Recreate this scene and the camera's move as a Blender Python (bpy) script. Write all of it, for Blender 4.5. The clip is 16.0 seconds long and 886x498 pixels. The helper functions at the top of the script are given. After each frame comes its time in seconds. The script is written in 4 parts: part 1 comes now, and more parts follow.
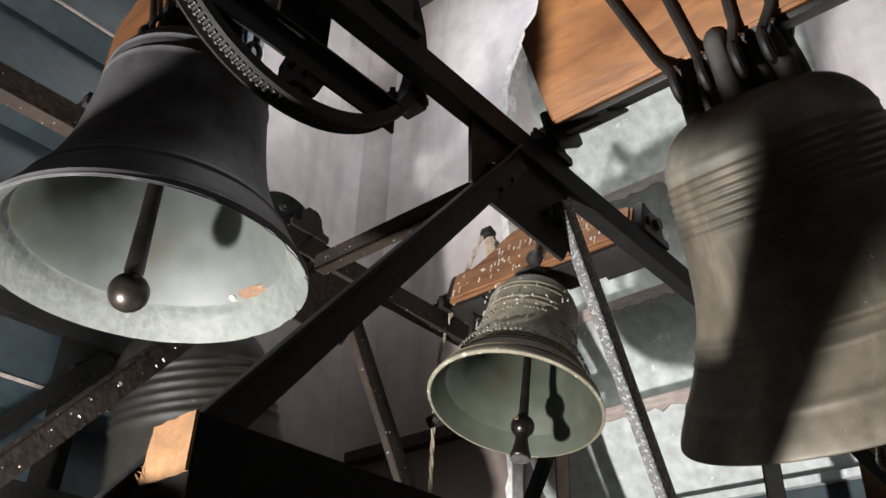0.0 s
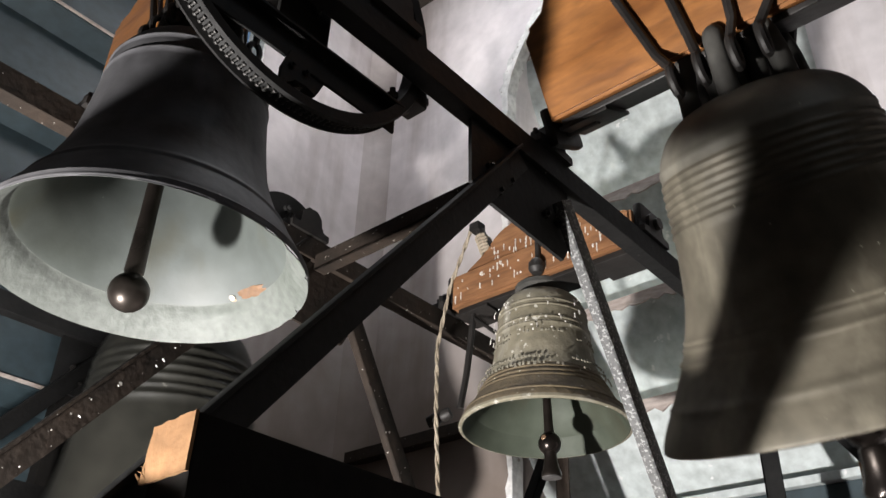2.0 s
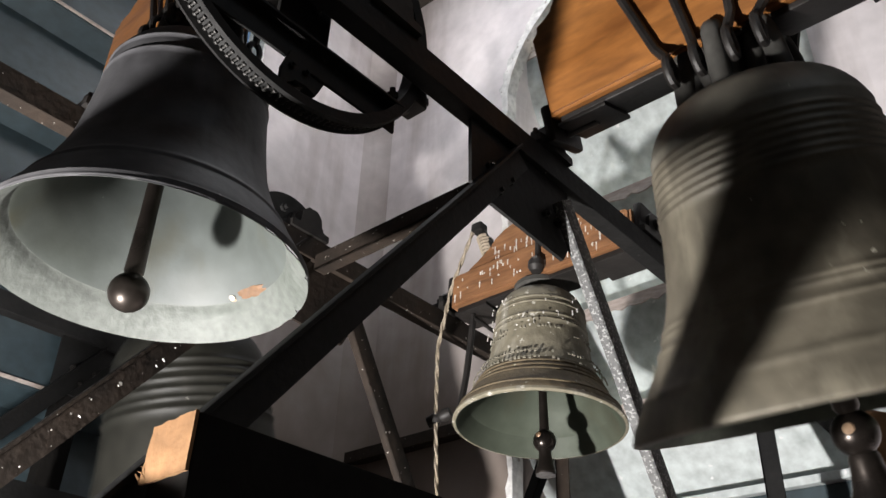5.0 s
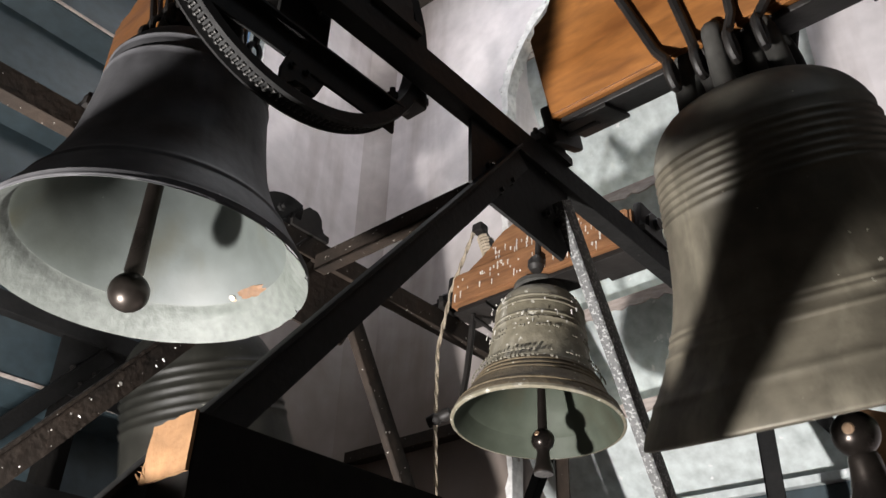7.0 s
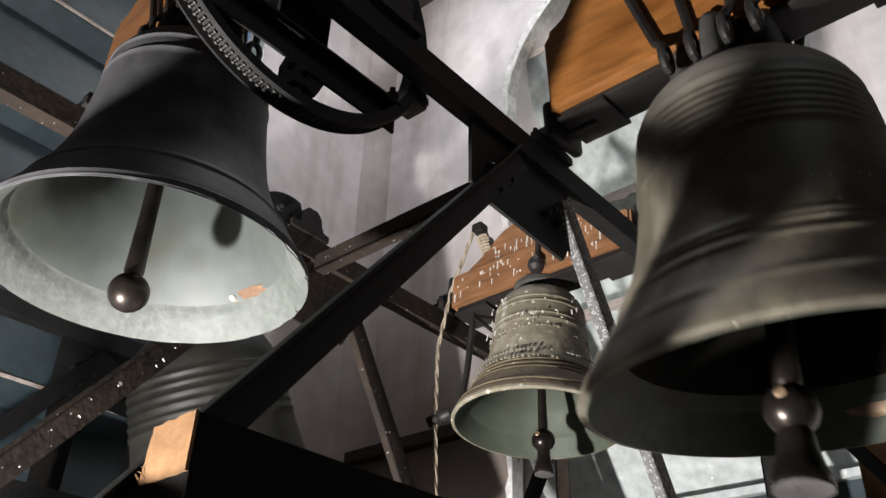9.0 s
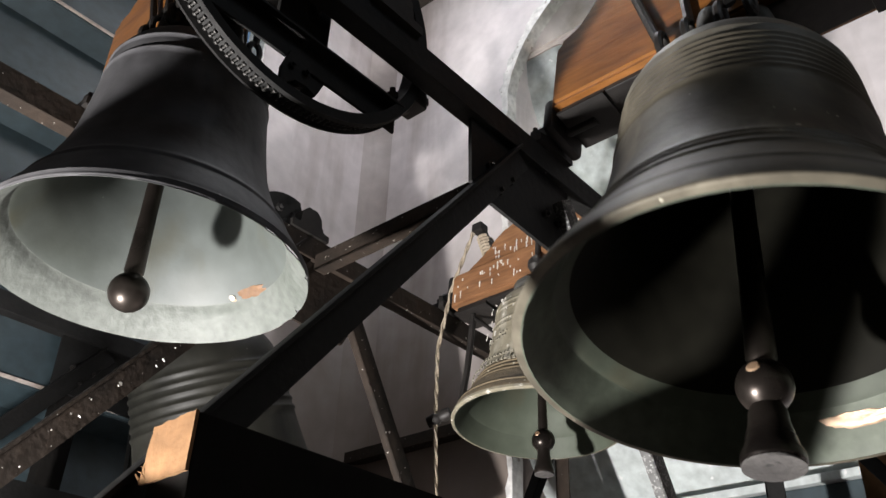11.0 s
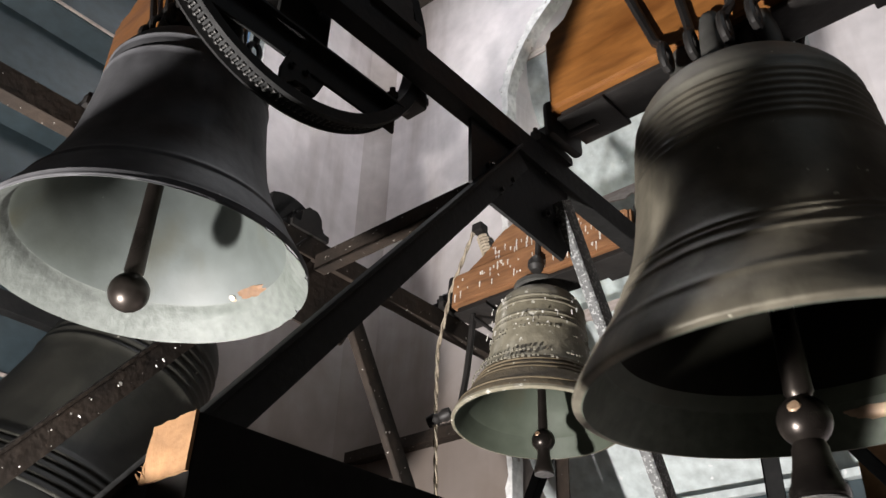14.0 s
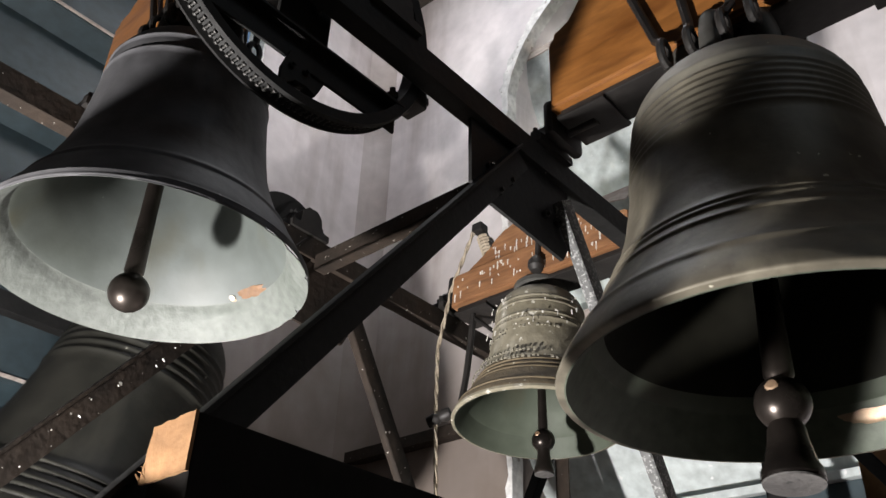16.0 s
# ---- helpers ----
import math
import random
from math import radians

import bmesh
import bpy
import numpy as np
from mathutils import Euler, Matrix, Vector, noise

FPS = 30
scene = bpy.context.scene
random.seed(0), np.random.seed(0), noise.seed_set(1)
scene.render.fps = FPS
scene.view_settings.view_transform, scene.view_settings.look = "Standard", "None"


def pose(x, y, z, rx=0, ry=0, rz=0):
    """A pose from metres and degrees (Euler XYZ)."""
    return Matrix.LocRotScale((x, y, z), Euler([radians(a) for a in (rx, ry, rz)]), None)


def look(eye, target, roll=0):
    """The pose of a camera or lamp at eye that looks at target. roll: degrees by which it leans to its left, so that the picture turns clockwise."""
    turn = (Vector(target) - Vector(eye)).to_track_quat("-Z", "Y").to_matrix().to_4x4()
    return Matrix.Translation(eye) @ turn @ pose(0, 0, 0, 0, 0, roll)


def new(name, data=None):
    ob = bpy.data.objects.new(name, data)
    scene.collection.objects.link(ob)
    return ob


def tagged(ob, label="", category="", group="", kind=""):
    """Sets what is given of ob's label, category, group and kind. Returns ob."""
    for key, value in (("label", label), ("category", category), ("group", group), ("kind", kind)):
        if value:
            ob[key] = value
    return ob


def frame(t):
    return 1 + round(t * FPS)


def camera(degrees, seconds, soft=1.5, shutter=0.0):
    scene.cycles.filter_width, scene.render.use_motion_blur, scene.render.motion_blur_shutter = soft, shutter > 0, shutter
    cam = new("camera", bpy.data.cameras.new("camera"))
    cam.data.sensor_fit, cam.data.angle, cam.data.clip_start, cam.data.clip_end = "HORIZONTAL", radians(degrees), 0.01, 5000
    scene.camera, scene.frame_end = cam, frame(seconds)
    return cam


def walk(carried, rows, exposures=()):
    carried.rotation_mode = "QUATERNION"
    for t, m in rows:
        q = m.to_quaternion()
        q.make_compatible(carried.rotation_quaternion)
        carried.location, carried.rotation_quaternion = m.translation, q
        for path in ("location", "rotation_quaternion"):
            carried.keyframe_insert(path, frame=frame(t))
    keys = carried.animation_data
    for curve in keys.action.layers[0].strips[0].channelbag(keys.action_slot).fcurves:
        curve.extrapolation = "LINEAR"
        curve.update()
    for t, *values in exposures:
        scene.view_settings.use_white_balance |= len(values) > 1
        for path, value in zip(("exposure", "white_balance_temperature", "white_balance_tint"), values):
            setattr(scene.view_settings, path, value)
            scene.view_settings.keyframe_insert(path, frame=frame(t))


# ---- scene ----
# Heights are given from the eye of the camera; the chamber's floor lies 2.4 m below it.
cam = camera(54.53, 16.0, soft=1.5, shutter=0.5)
EYE = Vector((0.0, 0.0, 0.0))
HEAD, TILT = radians(41.923), radians(31.804)
AIM = Vector((-math.sin(HEAD) * math.cos(TILT), math.cos(HEAD) * math.cos(TILT), math.sin(TILT)))
walk(cam, [(0.0, look(EYE, AIM, 1.989)), (16.0, look(EYE, AIM, 1.989))])

# ---- light ----
world = bpy.data.worlds.new("sky")
world.use_nodes = True
scene.world = world
wn = world.node_tree.nodes
sky = wn.new("ShaderNodeTexSky")
sky.sky_type, sky.sun_disc = "NISHITA", False
sky.sun_elevation, sky.sun_rotation = radians(12), radians(34)
world.node_tree.links.new(sky.outputs[0], wn["Background"].inputs[0])
wn["Background"].inputs[1].default_value = 0.15
sun = new("sun", bpy.data.lights.new("sun", "SUN"))
sun.data.energy, sun.data.angle, sun.data.color = 5.0, radians(0.5), (1.0, 0.96, 0.92)
sun.matrix_world = look((6.0, 9.0, 2.3), (0, 0, 0))


def area_lamp(name, place, target, wide, high, watts, colour):
    """A rectangular area lamp at place that faces target."""
    lamp = new(name, bpy.data.lights.new(name, "AREA"))
    lamp.data.shape, lamp.data.size, lamp.data.size_y = "RECTANGLE", wide, high
    lamp.data.energy, lamp.data.color = watts, colour
    lamp.matrix_world = look(place, target)
    return lamp


area_lamp("hatch_daylight", (-1.78, -0.42, -0.79), (-1.3, 1.7, 1.2), 0.12, 0.13, 262, (1.0, 0.962, 0.94))
# Two fill lamps, added above and to the east to lift walls and bells.
area_lamp("roof_fill_light", (-2.0, 2.25, 5.22), (-2.0, 2.2501, 0.0), 0.9, 0.9, 42, (0.97, 0.97, 1.0))
area_lamp("east_fill_light", (1.57, 1.1, 3.3), (-1.5, 1.6, 1.5), 0.9, 1.3, 7, (0.82, 0.92, 1.0))
scene.view_settings.exposure = 0.17


# ---- materials ----
def material(name, colours, rough=0.7, metal=0.0, grain=30.0, bump=0.25, stretch=(1, 1, 1), rough_to=None, gloss=0.5, fine_mix=0.8, streaks=None, spots=None, spot_scale=60.0, spot_at=0.68, stain=None):
    """Colours: dark and light of the broad variation; spots: the colour of droppings and flecks."""
    m = bpy.data.materials.new(name)
    m.use_nodes = True
    n, l = m.node_tree.nodes, m.node_tree.links
    b = n["Principled BSDF"]
    b.inputs["Metallic"].default_value = metal
    b.inputs["Specular IOR Level"].default_value = gloss
    tc, mp = n.new("ShaderNodeTexCoord"), n.new("ShaderNodeMapping")
    mp.inputs["Scale"].default_value = stretch
    l.new(tc.outputs["Object"], mp.inputs[0])

    def noise_at(scale, detail=6):
        t = n.new("ShaderNodeTexNoise")
        t.inputs["Scale"].default_value, t.inputs["Detail"].default_value = scale, detail
        l.new(mp.outputs[0], t.inputs["Vector"])
        return t

    def ramp(src, stops):
        r = n.new("ShaderNodeValToRGB")
        r.color_ramp.elements[0].position, r.color_ramp.elements[0].color = stops[0][0], (*stops[0][1], 1)
        r.color_ramp.elements[1].position, r.color_ramp.elements[1].color = stops[-1][0], (*stops[-1][1], 1)
        for p, c in stops[1:-1]:
            r.color_ramp.elements.new(p).color = (*c, 1)
        l.new(src, r.inputs[0])
        return r

    def mix(a, c, f, mode="MIX"):
        x = n.new("ShaderNodeMix")
        x.data_type, x.blend_type = "RGBA", mode
        l.new(a, x.inputs[6])
        l.new(c, x.inputs[7])
        if isinstance(f, float):
            x.inputs[0].default_value = f
        else:
            l.new(f, x.inputs[0])
        return x.outputs[2]

    broad, fine = noise_at(grain * 0.12, 8), noise_at(grain, 8)
    cb = ramp(broad.outputs[0], [(0.3, colours[0]), (0.7, colours[1])])
    cf = ramp(fine.outputs[0], [(0.25, (0.62, 0.62, 0.62)), (0.75, (1.25, 1.25, 1.25))])
    colour = mix(cb.outputs[0], cf.outputs[0], fine_mix, "MULTIPLY")
    if streaks:
        sm = n.new("ShaderNodeMapping")
        sm.inputs["Scale"].default_value = streaks[1]
        l.new(tc.outputs["Object"], sm.inputs[0])
        st = n.new("ShaderNodeTexNoise")
        st.inputs["Scale"].default_value, st.inputs["Detail"].default_value = streaks[2], 6
        l.new(sm.outputs[0], st.inputs["Vector"])
        sr = ramp(st.outputs[0], [(streaks[3], (0, 0, 0)), (streaks[3] + 0.22, (streaks[4],) * 3)])
        dirt = n.new("ShaderNodeRGB")
        dirt.outputs[0].default_value = (*streaks[0], 1)
        colour = mix(colour, dirt.outputs[0], sr.outputs[0])
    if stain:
        # brown dirt and shade painted as one ragged patch: colour, middle, radius, strength
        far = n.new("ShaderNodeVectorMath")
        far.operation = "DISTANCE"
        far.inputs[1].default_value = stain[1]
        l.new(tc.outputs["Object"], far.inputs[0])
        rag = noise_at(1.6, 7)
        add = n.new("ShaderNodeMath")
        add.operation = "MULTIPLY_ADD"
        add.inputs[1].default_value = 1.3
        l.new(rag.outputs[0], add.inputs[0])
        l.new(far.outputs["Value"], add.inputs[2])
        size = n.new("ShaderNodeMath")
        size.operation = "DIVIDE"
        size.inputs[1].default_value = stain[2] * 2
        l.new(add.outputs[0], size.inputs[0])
        brown_dim = ramp(size.outputs[0], [(0.45, (stain[3],) * 3), (0.95, (0, 0, 0))])
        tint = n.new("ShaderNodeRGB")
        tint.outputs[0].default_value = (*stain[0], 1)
        colour = mix(colour, tint.outputs[0], brown_dim.outputs[0])
    if spots:
        sp = noise_at(spot_scale, 3)
        cs = ramp(sp.outputs[0], [(spot_at, (0, 0, 0)), (spot_at + 0.03, (1, 1, 1))])
        flat = n.new("ShaderNodeRGB")
        flat.outputs[0].default_value = (*spots, 1)
        colour = mix(colour, flat.outputs[0], cs.outputs[0])
    l.new(colour, b.inputs["Base Color"])
    lo, hi = (rough, rough_to if rough_to is not None else min(1.0, rough + 0.15))
    rr = n.new("ShaderNodeMapRange")
    rr.inputs["From Min"].default_value, rr.inputs["From Max"].default_value = 0.3, 0.7
    rr.inputs["To Min"].default_value, rr.inputs["To Max"].default_value = lo, hi
    l.new(broad.outputs[0], rr.inputs["Value"])
    l.new(rr.outputs[0], b.inputs["Roughness"])
    bp = n.new("ShaderNodeBump")
    bp.inputs["Strength"].default_value, bp.inputs["Distance"].default_value = bump, 0.006
    l.new(fine.outputs[0], bp.inputs["Height"])
    l.new(bp.outputs[0], b.inputs["Normal"])
    return m


# The stain holds brown dirt together with the shade low on the walls.
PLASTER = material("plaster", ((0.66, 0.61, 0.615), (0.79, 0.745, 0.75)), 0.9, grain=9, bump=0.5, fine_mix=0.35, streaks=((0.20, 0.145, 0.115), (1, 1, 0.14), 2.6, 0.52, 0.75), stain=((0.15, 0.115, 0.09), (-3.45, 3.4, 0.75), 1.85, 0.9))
# Plaster of the corner, darker than the walls and streaked brown.
DARKER_PLASTER = material("darker_plaster", ((0.42, 0.37, 0.35), (0.66, 0.61, 0.60)), 0.9, grain=9, bump=0.5, fine_mix=0.35, streaks=((0.16, 0.12, 0.095), (1, 1, 0.14), 3.4, 0.48, 0.75), stain=((0.15, 0.115, 0.09), (-3.45, 3.4, 0.75), 1.85, 0.9))
# Unseen walls, floor and ceiling are kept dark so little light bounces.
DARK_UNSEEN = material("dark_unseen_surface", ((0.05, 0.045, 0.04), (0.10, 0.09, 0.08)), 0.95, grain=10, bump=0.6)
FLOOR = material("floor_boards", ((0.03, 0.025, 0.02), (0.06, 0.048, 0.038)), 0.85, grain=20, bump=0.4, stretch=(1, 8, 1))
STEEL = material("black_steel", ((0.005, 0.005, 0.005), (0.012, 0.0115, 0.011)), 0.6, grain=40, bump=0.4, gloss=0.25, spots=(0.30, 0.29, 0.27), spot_scale=38, spot_at=0.75)
RUSTY = material("rusty_steel", ((0.011, 0.008, 0.006), (0.031, 0.021, 0.0145)), 0.7, grain=35, bump=0.6, gloss=0.3, spots=(0.42, 0.40, 0.37), spot_scale=62, spot_at=0.695)
IRON = material("forged_iron", ((0.010, 0.009, 0.0085), (0.025, 0.022, 0.02)), 0.45, metal=0.3, grain=30, bump=0.3)
POLISHED = material("clapper_iron", ((0.024, 0.020, 0.018), (0.055, 0.045, 0.038)), 0.2, metal=0.8, grain=25, bump=0.12, rough_to=0.42)
BRONZE_DARK = material("dark_bronze", ((0.042, 0.042, 0.045), (0.12, 0.118, 0.123)), 0.65, metal=0.0, grain=18, bump=0.3, gloss=0.2, streaks=((0.19, 0.19, 0.20), (1, 1, 0.25), 5.0, 0.52, 0.7), spots=(0.26, 0.26, 0.27), spot_scale=20, spot_at=0.72)
BRONZE_GREEN = material("patinated_bronze", ((0.062, 0.056, 0.043), (0.15, 0.132, 0.098)), 0.48, metal=0.25, grain=18, bump=0.35, gloss=0.4, rough_to=0.64, streaks=((0.29, 0.262, 0.20), (1, 1, 0.12), 7.0, 0.55, 0.8), spots=(0.45, 0.43, 0.35), spot_scale=34, spot_at=0.735)
BRONZE_DUSTY = material("dusty_bronze", ((0.085, 0.08, 0.066), (0.16, 0.148, 0.12)), 0.5, metal=0.05, grain=18, bump=0.25, gloss=0.4, streaks=((0.19, 0.17, 0.13), (1, 1, 0.12), 7.0, 0.55, 0.8), spots=(0.4, 0.38, 0.30), spot_scale=34, spot_at=0.745)
# Bronze of the far bell, its colour darkened to stand for shade.
SHADED_BRONZE = material("shade_darkened_bronze", ((0.010, 0.010, 0.008), (0.026, 0.025, 0.020)), 0.5, metal=0.03, grain=18, bump=0.3, gloss=0.3, streaks=((0.055, 0.053, 0.042), (1, 1, 0.12), 7.0, 0.55, 0.7), spots=(0.18, 0.175, 0.15), spot_scale=34, spot_at=0.75)
# Pale flaking window edges, with the daylight on them put into the colour.
DAYLIT_EDGE = material("daylit_flaking_edge", ((0.70, 0.69, 0.67), (0.86, 0.85, 0.83)), 0.9, grain=24, bump=0.8, spots=(0.42, 0.38, 0.35), spot_scale=26, spot_at=0.66)
CAST_GREY = material("sawn_grey_iron", ((0.042, 0.039, 0.038), (0.082, 0.077, 0.074)), 0.7, grain=70, bump=0.5, spots=(0.01, 0.01, 0.01), spot_scale=22, spot_at=0.66)
CHAIN = material("worn_chain_steel", ((0.012, 0.012, 0.011), (0.035, 0.033, 0.031)), 0.45, metal=0.6, grain=60, bump=0.2)
CROWN = material("crown_bronze", ((0.03, 0.03, 0.028), (0.065, 0.062, 0.055)), 0.6, metal=0.2, grain=24, bump=0.3)
BRONZE_OLD = material("weathered_bronze", ((0.13, 0.115, 0.078), (0.25, 0.225, 0.165)), 0.65, metal=0.05, grain=30, bump=0.6, streaks=((0.38, 0.365, 0.32), (1, 1, 0.15), 14.0, 0.55, 0.85), spots=(0.46, 0.44, 0.38), spot_scale=36, spot_at=0.66)
LINING_PALE = material("pale_patina", ((0.022, 0.025, 0.015), (0.062, 0.070, 0.066)), 0.45, metal=0.05, grain=16, bump=0.2, fine_mix=0.5, streaks=((0.035, 0.030, 0.013), (1, 1, 0.6), 5.0, 0.54, 0.75), spots=(0.17, 0.18, 0.16), spot_scale=22, spot_at=0.77)
LIP_PALE = material("pale_worn_lip", ((0.064, 0.073, 0.063), (0.112, 0.120, 0.110)), 0.55, metal=0.05, grain=40, bump=0.5, fine_mix=0.7)
LIP_GREEN = material("green_worn_lip", ((0.042, 0.053, 0.039), (0.085, 0.097, 0.074)), 0.42, metal=0.05, grain=26, bump=0.25, gloss=0.25, spots=(0.25, 0.25, 0.2), spot_scale=40, spot_at=0.76)
BELT = material("rust_brown_bronze", ((0.055, 0.040, 0.022), (0.15, 0.115, 0.065)), 0.7, metal=0.05, grain=40, bump=0.8, spots=(0.28, 0.26, 0.2), spot_scale=45, spot_at=0.68)
FLAKED = material("flaking_grey_paint", ((0.05, 0.05, 0.05), (0.10, 0.10, 0.098)), 0.55, grain=60, bump=0.7, spots=(0.22, 0.22, 0.215), spot_scale=120, spot_at=0.56)
RELIEF = material("worn_pale_relief", ((0.12, 0.11, 0.08), (0.26, 0.24, 0.19)), 0.7, grain=40, bump=0.4)
# Shade deep inside a bell, put into the bronze's colour.
SHADED_INSIDE = material("shade_painted_bronze", ((0.003, 0.003, 0.0025), (0.009, 0.0085, 0.006)), 0.6, grain=16, bump=0.2, gloss=0.08)
LINING_GREEN = material("green_patina", ((0.030, 0.037, 0.026), (0.062, 0.072, 0.054)), 0.42, metal=0.04, grain=16, bump=0.2, gloss=0.2, fine_mix=0.5, streaks=((0.05, 0.035, 0.018), (1, 1, 0.5), 4.0, 0.58, 0.6))
WOOD = material("orange_varnished_wood", ((0.16, 0.060, 0.014), (0.26, 0.108, 0.028)), 0.35, grain=22, bump=0.15, stretch=(0.6, 2.5, 2.5), spots=(0.5, 0.42, 0.34), spot_scale=14, spot_at=0.80, streaks=((0.085, 0.028, 0.007), (0.6, 2, 2), 5.0, 0.5, 0.8))
WOOD_OLD = material("streaked_red_wood", ((0.15, 0.068, 0.030), (0.30, 0.15, 0.070)), 0.5, grain=26, bump=0.4, gloss=0.35, stretch=(0.5, 4, 4), streaks=((0.07, 0.03, 0.014), (0.8, 5, 5), 5.0, 0.5, 0.7))
WOOD_RAW = material("raw_pine", ((0.13, 0.068, 0.03), (0.20, 0.112, 0.055)), 0.85, grain=30, bump=0.5, gloss=0.2)
WOOD_DARK = material("black_timber", ((0.004, 0.0035, 0.003), (0.009, 0.008, 0.007)), 0.9, grain=30, bump=0.4, gloss=0.15)
LOUVRE = material("grey_white_louvre_paint", ((0.42, 0.465, 0.46), (0.56, 0.60, 0.595)), 0.6, grain=16, bump=0.3, spots=(0.68, 0.69, 0.685), spot_scale=20, spot_at=0.70)
BARE_EDGE = material("worn_bare_board_edge", ((0.30, 0.24, 0.21), (0.52, 0.46, 0.42)), 0.8, grain=30, bump=0.5, stretch=(0.6, 2, 2))
LOUVRE_BLUE = material("blue_green_louvre_paint", ((0.022, 0.036, 0.043), (0.037, 0.056, 0.065)), 0.5, grain=16, bump=0.2)
DROPPING = material("dried_droppings", ((0.55, 0.52, 0.47), (0.72, 0.70, 0.66)), 0.9, grain=60, bump=0.3)
RUST_PATCH = material("orange_rust_stain", ((0.07, 0.036, 0.016), (0.17, 0.088, 0.040)), 0.5, grain=45, bump=0.5, spots=(0.30, 0.22, 0.14), spot_scale=30, spot_at=0.68)
STRUCK = material("bright_struck_bronze", ((0.55, 0.45, 0.33), (0.75, 0.65, 0.52)), 0.3, metal=0.7, grain=60, bump=0.3)
WORN_SPOT = material("worn_rusty_bronze", ((0.16, 0.085, 0.042), (0.42, 0.30, 0.20)), 0.32, metal=0.35, grain=45, bump=0.4, rough_to=0.5)
ROPE = material("hemp_rope", ((0.24, 0.195, 0.14), (0.40, 0.34, 0.26)), 0.9, grain=120, bump=0.6)


# ---- mesh helpers ----
def mesh_of(bm, name, mat, smooth=False, angle=35):
    me = bpy.data.meshes.new(name)
    bmesh.ops.recalc_face_normals(bm, faces=bm.faces)
    if smooth:
        for f in bm.faces:
            f.smooth = True
        for e in bm.edges:
            if len(e.link_faces) == 2 and e.calc_face_angle(0) > radians(angle):
                e.smooth = False
    bm.to_mesh(me)
    bm.free()
    for m in (mat if isinstance(mat, (list, tuple)) else [mat]):
        me.materials.append(m)
    return me


def part(name, bm, mat, parent=None, label="", smooth=False, angle=35):
    ob = new(name, mesh_of(bm, name, mat, smooth, angle))
    if parent:
        ob.parent = parent
    if label:
        ob["label"] = label
    return ob


def thing(name, m, label, category, group="", kind=""):
    ob = new(name)
    ob.empty_display_size = 0.05
    ob.matrix_world = m
    return tagged(ob, label, category, group, kind)


def box(bm, lo, hi, bevel=0.0, m=None):
    r = bmesh.ops.create_cube(bm, size=1.0)
    v = r["verts"]
    for p in v:
        p.co = Vector([(a + b) / 2 + c * (b - a) for a, b, c in zip(lo, hi, p.co)])
    if bevel:
        es = {e for p in v for e in p.link_edges}
        g = bmesh.ops.bevel(bm, geom=list(es), offset=bevel, segments=2, affect="EDGES", profile=0.6)
        v = list({p for f in g["faces"] for p in f.verts} | {p for p in v if p.is_valid})
    if m is not None:
        bmesh.ops.transform(bm, matrix=m, verts=v)
    return v


def prism(bm, outline, a, b, axis="x"):
    """An outline in the two other axes, drawn out from a to b along the axis."""
    put = {"x": lambda u, w, t: (t, u, w), "y": lambda u, w, t: (u, t, w), "z": lambda u, w, t: (u, w, t)}[axis]
    lo = [bm.verts.new(put(u, w, a)) for u, w in outline]
    hi = [bm.verts.new(put(u, w, b)) for u, w in outline]
    k = len(outline)
    bm.faces.new(lo)
    bm.faces.new(hi[::-1])
    for i in range(k):
        bm.faces.new((lo[i], hi[i], hi[(i + 1) % k], lo[(i + 1) % k]))
    return lo + hi


def lathe(bm, outline, steps=64, m=None, closed=False, ripple=None):
    """Turns an outline of (radius, height) round the z axis."""
    rings = []
    for i, (r, h) in enumerate(outline):
        if r < 1e-6:
            rings.append([bm.verts.new((0, 0, h))])
        else:
            ring = []
            for k in range(steps):
                a = 2 * math.pi * k / steps
                dr, dh = ripple(i, a) if ripple else (0, 0)
                ring.append(bm.verts.new(((r + dr) * math.cos(a), (r + dr) * math.sin(a), h + dh)))
            rings.append(ring)
    pairs = list(zip(rings, rings[1:])) + ([(rings[-1], rings[0])] if closed else [])
    for a, b in pairs:
        for k in range(steps):
            q = (k + 1) % steps
            if len(a) == 1 and len(b) > 1:
                bm.faces.new((a[0], b[k], b[q]))
            elif len(b) == 1 and len(a) > 1:
                bm.faces.new((a[k], b[0], a[q]))
            elif len(a) > 1:
                bm.faces.new((a[k], b[k], b[q], a[q]))
    vs = [v for r in rings for v in r]
    if m is not None:
        bmesh.ops.transform(bm, matrix=m, verts=vs)
    return vs


def tube(bm, points, radius, sides=10, cap=True):
    """A round bar along a row of points."""
    pts = [Vector(p) for p in points]
    rings, ref = [], None
    for i, p in enumerate(pts):
        d = (pts[min(i + 1, len(pts) - 1)] - pts[max(i - 1, 0)]).normalized()
        if ref is None:
            ref = d.orthogonal().normalized()
        ref = (ref - d * ref.dot(d)).normalized()
        s = d.cross(ref)
        r = radius[i] if isinstance(radius, (list, tuple)) else radius
        rings.append([bm.verts.new(p + r * (math.cos(2 * math.pi * k / sides) * ref + math.sin(2 * math.pi * k / sides) * s)) for k in range(sides)])
    for a, b in zip(rings, rings[1:]):
        for k in range(sides):
            bm.faces.new((a[k], b[k], b[(k + 1) % sides], a[(k + 1) % sides]))
    if cap:
        bm.faces.new(rings[0][::-1])
        bm.faces.new(rings[-1])


